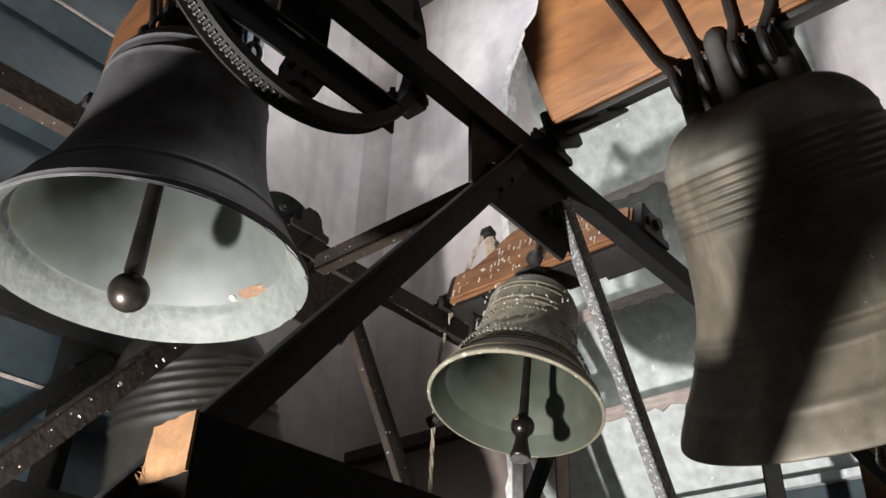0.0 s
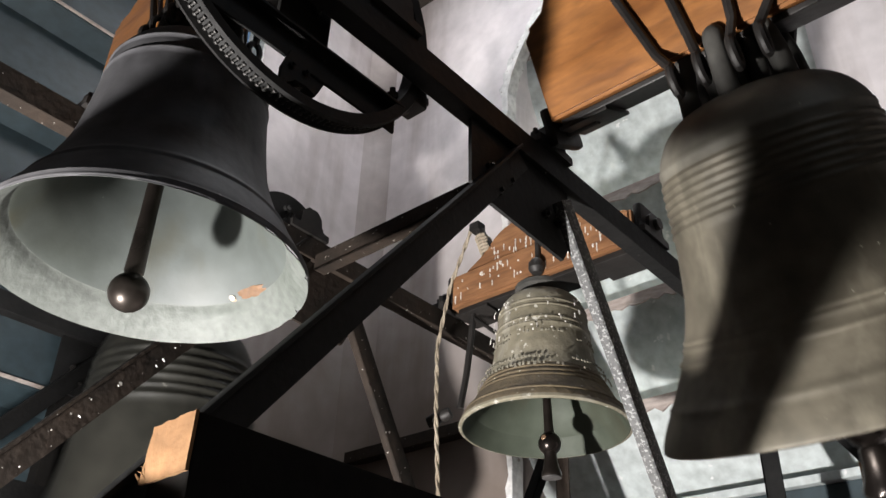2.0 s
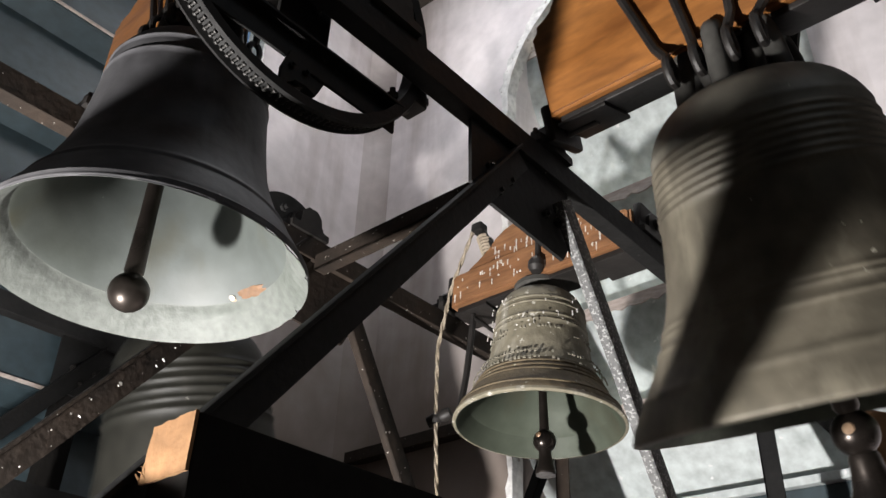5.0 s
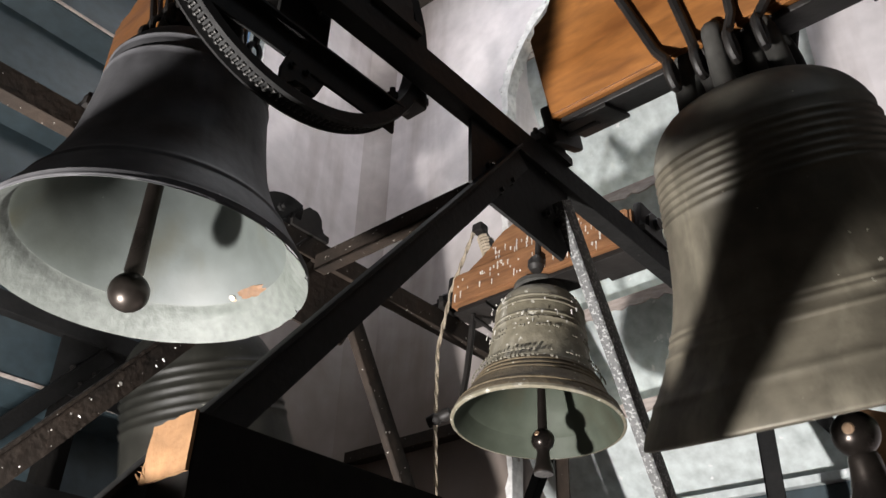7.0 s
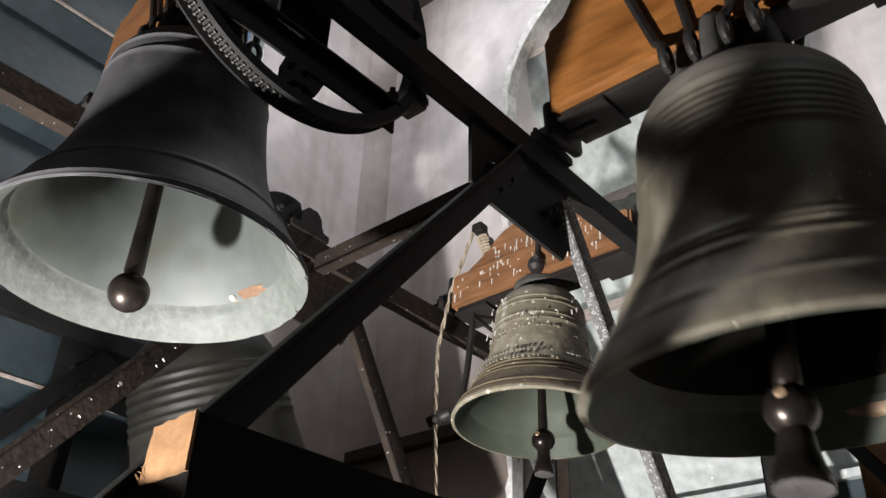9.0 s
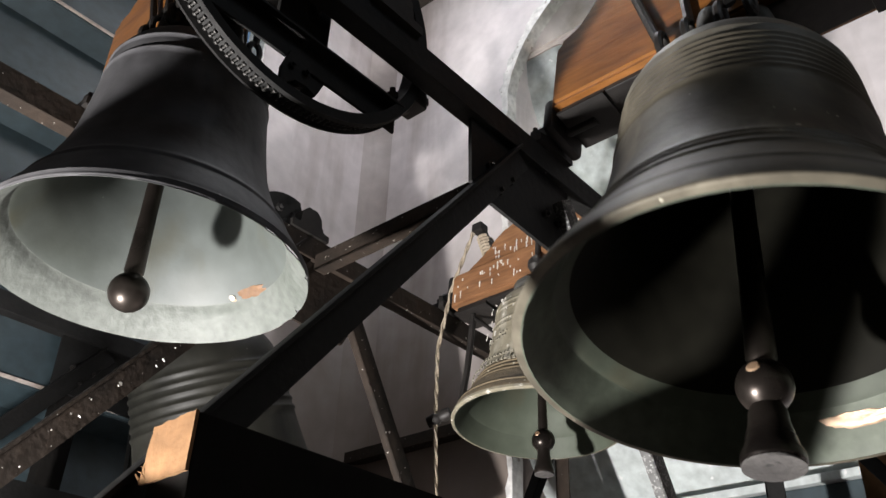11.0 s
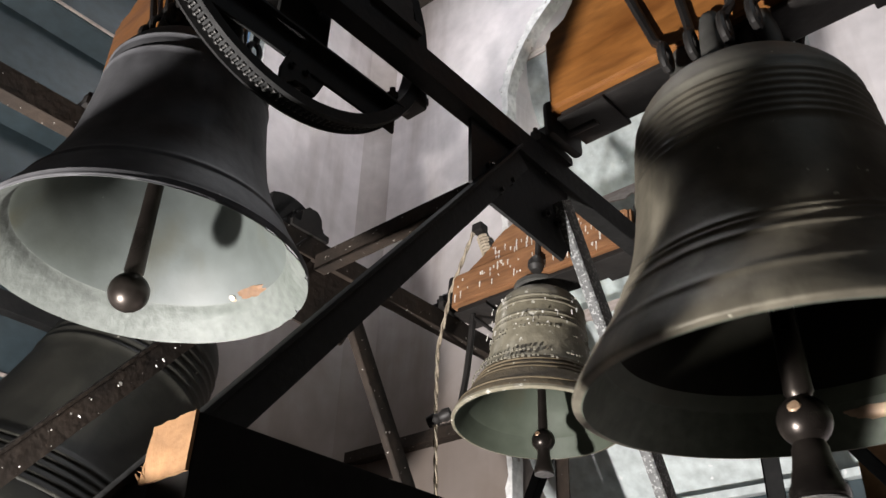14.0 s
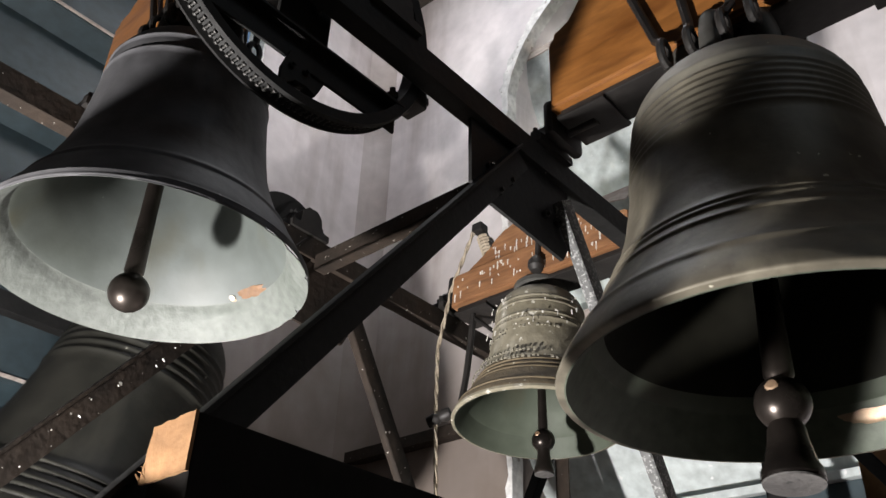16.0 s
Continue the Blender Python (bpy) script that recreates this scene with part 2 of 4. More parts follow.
def between(a, b, up=(0, 0, 1)):
    """A pose at a, whose z axis points to b and whose y axis lies near up."""
    a, b = Vector(a), Vector(b)
    z = (b - a).normalized()
    x = Vector(up).cross(z).normalized()
    y = z.cross(x)
    return Matrix((x, y, z)).transposed().to_4x4(), (b - a).length, a


def angle_bar(bm, a, b, wide, high, thick, up=(0, 0, 1), flip=1):
    """A rolled steel angle from a to b."""
    rot, length, a = between(a, b, up)
    m = Matrix.Translation(a) @ rot
    box(bm, (-wide / 2, -high / 2, 0), (wide / 2, -high / 2 + thick, length), 0.002, m)
    x0 = -wide / 2 if flip > 0 else wide / 2 - thick
    box(bm, (x0, -high / 2, 0), (x0 + thick, high / 2, length), 0.002, m)


def hexagon(bm, place, axis, size=0.014, deep=0.012):
    rot, _, a = between(place, Vector(place) + Vector(axis), (0.3, 0.5, 0.8))
    m = Matrix.Translation(a) @ rot
    r = bmesh.ops.create_cone(bm, cap_ends=True, segments=6, radius1=size, radius2=size, depth=deep)
    bmesh.ops.transform(bm, matrix=m @ Matrix.Translation((0, 0, deep / 2)), verts=r["verts"])
    r = bmesh.ops.create_cone(bm, cap_ends=True, segments=8, radius1=size * 0.55, radius2=size * 0.5, depth=deep)
    bmesh.ops.transform(bm, matrix=m @ Matrix.Translation((0, 0, deep * 1.4)), verts=r["verts"])


# ---- the chamber ----
YW, XW, YB, XE, ZF, ZC = 3.40, -3.735, -0.43, 1.6, -2.4, 5.2


def wall_with_arch(name, y0, y1, x0, x1, ox0, ox1, sill, spring, mat):
    """A wall along x with a round-arched opening through it."""
    bm = bmesh.new()
    cx, r = (ox0 + ox1) / 2, (ox1 - ox0) / 2
    arc = [(cx - r * math.cos(math.pi * k / 28), spring + r * math.sin(math.pi * k / 28)) for k in range(29)]
    arc = [(x + 0.012 * noise.noise((x * 9, z * 9, 3)), z + 0.012 * noise.noise((x * 9, z * 9, 7))) for x, z in arc]
    prism(bm, [(x0, ZF), (arc[0][0], ZF), (arc[0][0], sill), *[arc[0]], (arc[0][0], ZC), (x0, ZC)], y0, y1, "y")
    prism(bm, [(arc[-1][0], ZF), (x1, ZF), (x1, ZC), (arc[-1][0], ZC), arc[-1]], y0, y1, "y")
    prism(bm, [(arc[0][0], ZF), (arc[-1][0], ZF), (arc[-1][0], sill), (arc[0][0], sill)], y0, y1, "y")
    for a, b in zip(arc, arc[1:]):
        prism(bm, [a, b, (b[0], ZC), (a[0], ZC)], y0, y1, "y")
    bmesh.ops.remove_doubles(bm, verts=bm.verts, dist=1e-5)
    return tagged(part(name, bm, mat), "uneven white plastered tower wall with an arched louvred opening", "wall", kind="structure")


def wall_with_box_opening(name, fixed, axis, a0, a1, o0, o1, sill, head, mat, label):
    bm = bmesh.new()
    lo, hi = fixed
    for p0, p1, z0, z1 in ((a0, o0, ZF, ZC), (o1, a1, ZF, ZC), (o0, o1, ZF, sill), (o0, o1, head, ZC)):
        if axis == "y":
            box(bm, (lo, p0, z0), (hi, p1, z1))
        else:
            box(bm, (p0, lo, z0), (p1, hi, z1))
    return tagged(part(name, bm, mat), label, "wall", kind="structure")


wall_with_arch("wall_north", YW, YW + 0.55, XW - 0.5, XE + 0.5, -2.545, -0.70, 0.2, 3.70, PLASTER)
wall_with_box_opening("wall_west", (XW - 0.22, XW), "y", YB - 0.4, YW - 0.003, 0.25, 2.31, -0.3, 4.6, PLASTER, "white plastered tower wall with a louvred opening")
wall_with_box_opening("wall_south", (YB - 0.4, YB), "x", XW + 0.003, XE + 0.5, -1.96, -1.60, -0.97, -0.61, DARK_UNSEEN, "unseen tower wall, kept dark against bounced light, with a small hatch opening")
wall_with_box_opening("wall_east", (XE, XE + 0.5), "y", YB + 0.003, YW - 0.003, 0.65, 1.55, 2.65, 3.95, DARK_UNSEEN, "unseen tower wall, kept dark, with an added opening for the fill lamp")
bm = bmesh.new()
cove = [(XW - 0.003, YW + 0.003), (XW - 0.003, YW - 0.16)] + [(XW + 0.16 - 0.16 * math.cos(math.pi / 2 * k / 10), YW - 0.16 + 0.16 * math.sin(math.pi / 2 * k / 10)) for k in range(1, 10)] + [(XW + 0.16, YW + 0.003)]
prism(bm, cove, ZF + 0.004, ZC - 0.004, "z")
tagged(part("wall_corner", bm, DARKER_PLASTER, smooth=True), "darker rounded plastered corner between two tower walls", "wall", kind="structure")
bm = bmesh.new()
box(bm, (XW - 0.6, YB - 0.4, ZF - 0.2), (XE + 0.5, YW + 0.75, ZF - 0.004))
tagged(part("floor", bm, FLOOR), "unseen boarded floor of the bell chamber, kept dark against bounced light", "floor", kind="structure")
bm = bmesh.new()
for x0, x1, y0, y1 in ((XW - 0.6, -2.46, YB - 0.4, YW + 0.75), (-1.54, XE + 0.5, YB - 0.4, YW + 0.75), (-2.46, -1.54, YB - 0.4, 1.79), (-2.46, -1.54, 2.71, YW + 0.75)):
    box(bm, (x0, y0, ZC + 0.004), (x1, y1, ZC + 0.2))
tagged(part("ceiling", bm, FLOOR), "unseen dark boarded ceiling with an added opening for the fill lamp", "ceiling", kind="structure")
bm = bmesh.new()
bmesh.ops.create_grid(bm, x_segments=1, y_segments=1, size=1500)
bmesh.ops.translate(bm, vec=(0, 0, -16), verts=bm.verts)
tagged(part("ground", bm, DARK_UNSEEN), "distant ground below the tower", "ground", kind="structure")


def louvres(name, along, fixed, a0, a1, edges, deep, drop, mat, tall, label):
    """Sloping boards in an opening; edges: the heights of their inner upper edges."""
    win = thing(name, pose(0, 0, 0), label, "louvre window", kind="structure")
    for z in edges:
        bm = bmesh.new()
        t = 0.035
        sgn = 1 if along == "x" else -1
        outline = [(fixed + sgn * 0.17, z), (fixed, z - tall), (fixed + sgn * 0.008, z - tall - 0.03), (fixed + sgn * deep, z - drop - t), (fixed + sgn * deep, z - drop + t * 0.3), (fixed + sgn * 0.06, z - tall - 0.01), (fixed + sgn * 0.21, z - 0.012)]
        if along == "x":
            prism(bm, outline, a0, a1, "x")
        else:
            prism(bm, [(p, q) for p, q in outline], a0, a1, "y")
        bmesh.ops.bevel(bm, geom=list(bm.edges), offset=0.005, segments=2, affect="EDGES")
        part("slat", bm, mat, win, smooth=True)
    return win


def daylit_arch_edge(win, ox0, ox1, spring, sill):
    """A ragged pale band round the arch and into its reveal, daylight put into its colour."""
    cx, r = (ox0 + ox1) / 2, (ox1 - ox0) / 2
    spots = [(ox0, sill + (spring - sill) * k / 60) for k in range(60)]
    spots += [(cx - r * math.cos(math.pi * k / 80), spring + r * math.sin(math.pi * k / 80)) for k in range(81)]
    bm = bmesh.new()
    rows = []
    for k, (x, z) in enumerate(spots):
        x, z = x + 0.012 * noise.noise((x * 9, z * 9, 3)), z + 0.012 * noise.noise((x * 9, z * 9, 7))
        up = Vector((x - cx, 0, max(0.0, z - spring))).normalized()
        wide = max(0.012, 0.045 + 0.05 * noise.noise((x * 5, z * 5, 1.3)) + 0.03 * noise.noise((x * 21, z * 21, 4.0)))
        p = Vector((x, YW, z))
        row = [p + up * wide + Vector((0, 0.002, 0)), p + up * wide * 0.9 - Vector((0, 0.005, 0)), p - up * 0.010 - Vector((0, 0.005, 0)), p - up * 0.010 + Vector((0, 0.085, 0))]
        rows.append([bm.verts.new(q) for q in row])
    for a, b in zip(rows, rows[1:]):
        for q in range(3):
            bm.faces.new((a[q], a[q + 1], b[q + 1], b[q]))
    part("daylight_band", bm, DAYLIT_EDGE, win, "ragged pale flaking band with daylight put into its colour", smooth=True)


def sloping_boards(win, y0, x0, x1, edges):
    """Weather boards that fall outwards, with a worn inner arris."""
    for k, z in enumerate(edges):
        bm = bmesh.new()
        under = [(y0 + 0.50 * q / 6, z - 0.56 * (q / 6) ** 0.88) for q in range(7)]
        over = [(y + 0.012, w + 0.045) for y, w in under[::-1]]
        prism(bm, under + over, x0 + 0.006 * (k % 3), x1, "x")
        part("slat", bm, LOUVRE, win, smooth=True)
        rnd = random.Random(40 + k)
        bm = bmesh.new()
        n = 46
        low = [(x0 + (x1 - x0) * q / n, z - 0.006 - 0.030 * rnd.random() ** 2) for q in range(n + 1)]
        prism(bm, low + [(x1, z + 0.047), (x0, z + 0.047)], y0 - 0.006, y0 + 0.006, "y")
        part("arris", bm, BARE_EDGE, win, "worn edge with bare reddish wood")


north_window = thing("window_1", pose(0, 0, 0), "arched window with peeling grey-green wooden louvre boards", "louvre window", kind="structure")
sloping_boards(north_window, YW + 0.09, -2.56, -0.66, [1.52, 2.09, 2.75, 3.43, 4.13, 4.78])
daylit_arch_edge(north_window, -2.545, -0.70, 3.70, 0.2)
# Panel added to give the gap below the ledge its dark green tone.
bm = bmesh.new()
box(bm, (-2.37, YW + 0.26, 0.20), (-0.66, YW + 0.30, 1.085), 0.004)
part("dark_panel", bm, LOUVRE_BLUE, bpy.data.objects["window_1"], "dark green panel added in the gap under the louvres")
bm = bmesh.new()
box(bm, (-2.37, YW + 0.225, 1.088), (-0.66, YW + 0.33, 1.125), 0.005)
part("ledge", bm, LOUVRE, bpy.data.objects["window_1"], "pale ledge over the dark panel")
louvres("window_2", "y", XW - 0.06, 0.20, 2.21, [-0.1, 0.15, 0.80, 1.45, 2.12, 2.80, 3.51, 4.2], 0.30, 0.76, LOUVRE_BLUE, 0.65, "opening with dim blue-green wooden louvre boards")


# Sunlight on the west jamb, painted as a pale strip.
bm = bmesh.new()
box(bm, (XW - 0.21, 2.296, -0.296), (XW - 0.004, 2.313, 4.596), 0.003)
part("daylight_band", bm, DAYLIT_EDGE, bpy.data.objects["window_2"], "jamb strip with sunlight put into its pale colour")
for z in (-0.1, 0.15, 0.80, 1.45, 2.12, 2.80, 3.51, 4.2):
    bm = bmesh.new()
    box(bm, (XW - 0.066, 0.21, z - 0.662), (XW - 0.054, 2.20, z - 0.645), 0.003)
    part("arris", bm, BARE_EDGE, bpy.data.objects["window_2"], "pale worn board edge")
bm = bmesh.new()
box(bm, (XW - 0.05, 1.58, -0.3), (XW + 0.03, 1.70, 4.6), 0.006)
part("mullion", bm, WOOD_DARK, bpy.data.objects["window_2"], "dark upright between the louvre bays")


# ---- the steel bell frame ----
def bell_frame(name, x, y0, y1, mat, brace_mat, label, second=None, lift=0.0, shade_rail=False, reach=3.02, unseen_shade_board=False):
    """A side frame: top beam, gusset, two pairs of braces and end posts."""
    fr = thing(name, pose(x, 0, ZF), label, "bell frame", "steel bell frames")
    o = Vector((x, 0, ZF))

    def add(nm, bm, m):
        bmesh.ops.translate(bm, vec=-o, verts=bm.verts)
        return part(nm, bm, m, fr, smooth=True)

    bm = bmesh.new()
    prism(bm, [(x - 0.037, 1.545), (x + 0.020, 1.545), (x + 0.020, 1.628), (x - 0.037, 1.628), (x - 0.037, 1.617), (x + 0.008, 1.617), (x + 0.008, 1.556), (x - 0.037, 1.556)], y0, y1, "y")
    bmesh.ops.bevel(bm, geom=list(bm.edges), offset=0.002, segments=1, affect="EDGES")
    add("top_beam", bm, mat)
    bm = bmesh.new()
    prism(bm, [(1.385, 1.545), (1.39, 1.335), (1.44, 1.31), (1.81, 1.29), (1.85, 1.36), (1.85, 1.545)], x - 0.012, x - 0.001)
    add("gusset", bm, mat)
    for i, (a, b, w) in enumerate((((x + 0.02, 1.60, 1.53 + lift), (x + 0.02, 0.40, 0.04 + lift), 0.075), ((x + 0.02, 1.78, 1.47), (x + 0.02, reach, -0.55), 0.06))):
        bm = bmesh.new()
        angle_bar(bm, a, b, 0.035, w, 0.009, up=(0, 1, 0.3), flip=1 if i else -1)
        add("brace", bm, (second or brace_mat) if i else brace_mat)
    for y, z in ((1.46, 1.42), (1.55, 1.42), (1.72, 1.40), (1.78, 1.40), (1.5, 1.36)):
        bm = bmesh.new()
        hexagon(bm, (x - 0.001, y, z), (1, 0, 0), 0.013)
        add("bolt", bm, IRON)
    # Unseen board added below the view to keep light off the lower wall.
    if unseen_shade_board:
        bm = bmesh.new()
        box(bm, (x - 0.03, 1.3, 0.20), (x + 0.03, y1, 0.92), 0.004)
        add("unseen_shade_board", bm, mat)
    # Rail added out of view to shade the large bell and the wall.
    if shade_rail:
        bm = bmesh.new()
        box(bm, (x - 0.08, 1.10, 0.29), (x + 0.085, y1, 0.335), 0.003)
        add("unseen_shade_rail", bm, mat)
    for y in (y0 + 0.06, y1 - 0.19):
        bm = bmesh.new()
        angle_bar(bm, (x - 0.01, y, ZF), (x - 0.01, y, 1.545), 0.07, 0.07, 0.009, up=(0, 1, 0))
        add("post", bm, brace_mat)
    return fr


bell_frame("support_frame", -1.155, -0.03, YW, STEEL, STEEL, "black painted steel bell frame with splayed angle braces", second=FLAKED, shade_rail=True)
bell_frame("support_frame", -2.085, -0.03, YW, RUSTY, RUSTY, "rusty bird-fouled steel bell frame with splayed braces", lift=0.05, shade_rail=True)
bell_frame("support_frame", -3.36, 0.35, 2.05, STEEL, STEEL, "black steel bell frame beside the louvred west opening", reach=1.95, unseen_shade_board=True)
bell_frame("support_frame", 0.07, 0.9, YW, STEEL, STEEL, "black painted steel bell frame under the large bell")
for y in (1.65,):
    tie = thing("cross_beam", pose(-1.62, y, 1.53), "dark fouled steel cross beam between the bell frames", "steel beam")
    bm = bmesh.new()
    angle_bar(bm, (-0.44, 0, 0), (0.45, 0, 0), 0.05, 0.06, 0.008, up=(0, 0, 1))
    part("beam", bm, RUSTY, tie)
wall_beam = thing("cross_beam", pose(-3.0, 3.36, 1.60), "dark steel beam along the plastered north wall", "steel beam", "cross beams")
bm = bmesh.new()
box(bm, (-0.75, -0.035, -0.035), (0.88, 0.04, 0.035), 0.004)
part("beam", bm, RUSTY, wall_beam)


# ---- bells ----
PROFILE = [(0.955, 0.0), (0.990, 0.006), (1.0, 0.014), (0.996, 0.032), (0.978, 0.072), (0.944, 0.135), (0.894, 0.22), (0.835, 0.32), (0.775, 0.44), (0.723, 0.58), (0.68, 0.74), (0.647, 0.92), (0.622, 1.10), (0.604, 1.26), (0.588, 1.36), (0.556, 1.43), (0.50, 1.50), (0.42, 1.555), (0.31, 1.59), (0.16, 1.605), (0.0, 1.61)]


def smooth_profile(pts, n=4):
    out = []
    for i in range(len(pts) - 1):
        p0, p1, p2, p3 = (Vector(pts[max(0, min(len(pts) - 1, i + k))]) for k in (-1, 0, 1, 2))
        for k in range(n):
            t = k / n
            q = 0.5 * (2 * p1 + (p2 - p0) * t + (2 * p0 - 5 * p1 + 4 * p2 - p3) * t * t + (3 * p1 - p0 - 3 * p2 + p3) * t ** 3)
            out.append((max(0.0, q.x), q.y))
    out.append(pts[-1])
    return out


def profile_radius(h):
    for (r0, h0), (r1, h1) in zip(PROFILE[2:], PROFILE[3:]):
        if h0 <= h <= h1:
            return r0 + (r1 - r0) * (h - h0) / (h1 - h0)
    return 0.0


def bell_body(R, tall, rings, chips=0.0, slim=1.0, shade_from=9.0, belt=(9.0, 9.0), edge=0.955):
    """The cast bell, lip at z = 0. rings: (height, proud, half-width) in lip radii."""
    prof = smooth_profile(PROFILE, 4)
    prof = [(max(r, min(0.998, edge + h * 0.6)), h) if h < 0.05 else (r, h) for r, h in prof]
    extra = []
    for h, proud, half in rings:
        for d, p in ((-1.5, 0), (-0.8, 0.8), (0, 1), (0.8, 0.8), (1.5, 0)):
            hh = h + d * half
            extra.append((profile_radius(hh) + p * proud, hh))
    lo = [p for p in prof if p[1] < 0.05]
    mid = [p for p in prof if p[1] >= 0.05 and p[1] < 1.44 and all(abs(p[1] - h) > 1.9 * w for h, _, w in rings)] + extra
    mid.sort(key=lambda p: p[1])
    hi = [p for p in prof if p[1] >= 1.44]
    outer = lo + mid + hi
    inner_pts = [(0.0, 1.53), (0.28, 1.50), (0.42, 1.45), (0.50, 1.36), (0.53, 1.2), (0.56, 0.95), (0.595, 0.72), (0.64, 0.55), (0.70, 0.40), (0.77, 0.29), (0.82, 0.225), (0.840, 0.203), (0.850, 0.190), (0.885, 0.12), (0.925 + (edge - 0.955) * 0.6, 0.045), (edge, 0.0)]
    bm = bmesh.new()

    def sc(pts):
        return [(r * R * (1 - (1 - slim) * min(1.0, max(0.0, (h - 0.08) / 0.6))), h * R * tall) for r, h in pts]

    def worn(a):
        where = 0.5 + 0.5 * math.cos(a - 0.6)
        c = noise.noise((math.cos(a) * 8, math.sin(a) * 8, 2)) + 0.6 * noise.noise((math.cos(a) * 22, math.sin(a) * 22, 5))
        return max(0.0, c - 0.12) * chips * where ** 3

    outer_s, inner_s = sc(outer), sc(smooth_profile(inner_pts, 3))
    lathe(bm, outer_s, 256 if chips else 128, ripple=lambda i, a: (-worn(a), worn(a) * 0.5) if chips and i < 5 else (0, 0))
    n0 = len(bm.faces)
    last = len(inner_s) - 2
    lathe(bm, inner_s, 256 if chips else 128, ripple=lambda i, a: (-worn(a), worn(a) * 0.5) if chips and i >= last else (0, 0))
    bm.faces.ensure_lookup_table()
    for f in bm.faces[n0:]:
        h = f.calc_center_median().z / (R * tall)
        # lip, lining, then the painted shade higher up inside
        f.material_index = 3 if h < 0.197 else 1 if h < shade_from else 2
    steps = 256 if chips else 128
    for i, f in enumerate(bm.faces[:n0]):
        h = f.calc_center_median().z / (R * tall)
        f.material_index = 4 if belt[0] < h < belt[1] else 3 if i < steps else 0
    return bm


def clapper_mesh(length, rod, ball, flight, flight_r):
    """The clapper hangs from the origin; the ball's middle lies at -length."""
    bm = bmesh.new()
    out = [(0.0, 0.02), (rod * 1.2, 0.015), (rod * 1.3, -0.02), (rod, -0.06), (rod * 1.05, -length * 0.6), (rod * 1.2, -length + ball * 1.15)]
    out += [(ball * math.sin(a), -length + ball * math.cos(a)) for a in [math.radians(q) for q in range(25, 150, 12)]]
    if flight:
        out += [(flight_r * 0.62, -length - ball * 1.05), (flight_r * 0.66, -length - flight * 0.55), (flight_r * 0.85, -length - flight * 0.85), (flight_r, -length - flight * 0.97), (flight_r, -length - flight * 1.06), (flight_r * 0.9, -length - flight * 1.1), (0.0, -length - flight * 1.1)]
    else:
        out += [(ball * 0.3, -length - ball * 0.96), (0.0, -length - ball)]
    lathe(bm, out, 32)
    return bm


def headstock_mesh(half, deep, low, end_high, mid_high, shoulder):
    """A wooden yoke along x: raised in the middle with curved shoulders."""
    pts = [(-half, low), (half, low), (half, end_high * 0.94), (half - 0.02, end_high)]
    curve = []
    for k in range(9):
        t = k / 8
        s = t * t * (3 - 2 * t)
        curve.append((half - 0.03 - shoulder * t, end_high + (mid_high - end_high) * s))
    pts += curve + [(-x, z) for x, z in curve[::-1]] + [(-half + 0.02, end_high), (-half, end_high * 0.94)]
    bm = bmesh.new()
    prism(bm, pts, -deep / 2, deep / 2, "y")
    es = [e for e in bm.edges if abs(e.verts[0].co.y - e.verts[1].co.y) < 1e-6]
    bmesh.ops.bevel(bm, geom=es, offset=0.010, segments=2, affect="EDGES")
    return bm


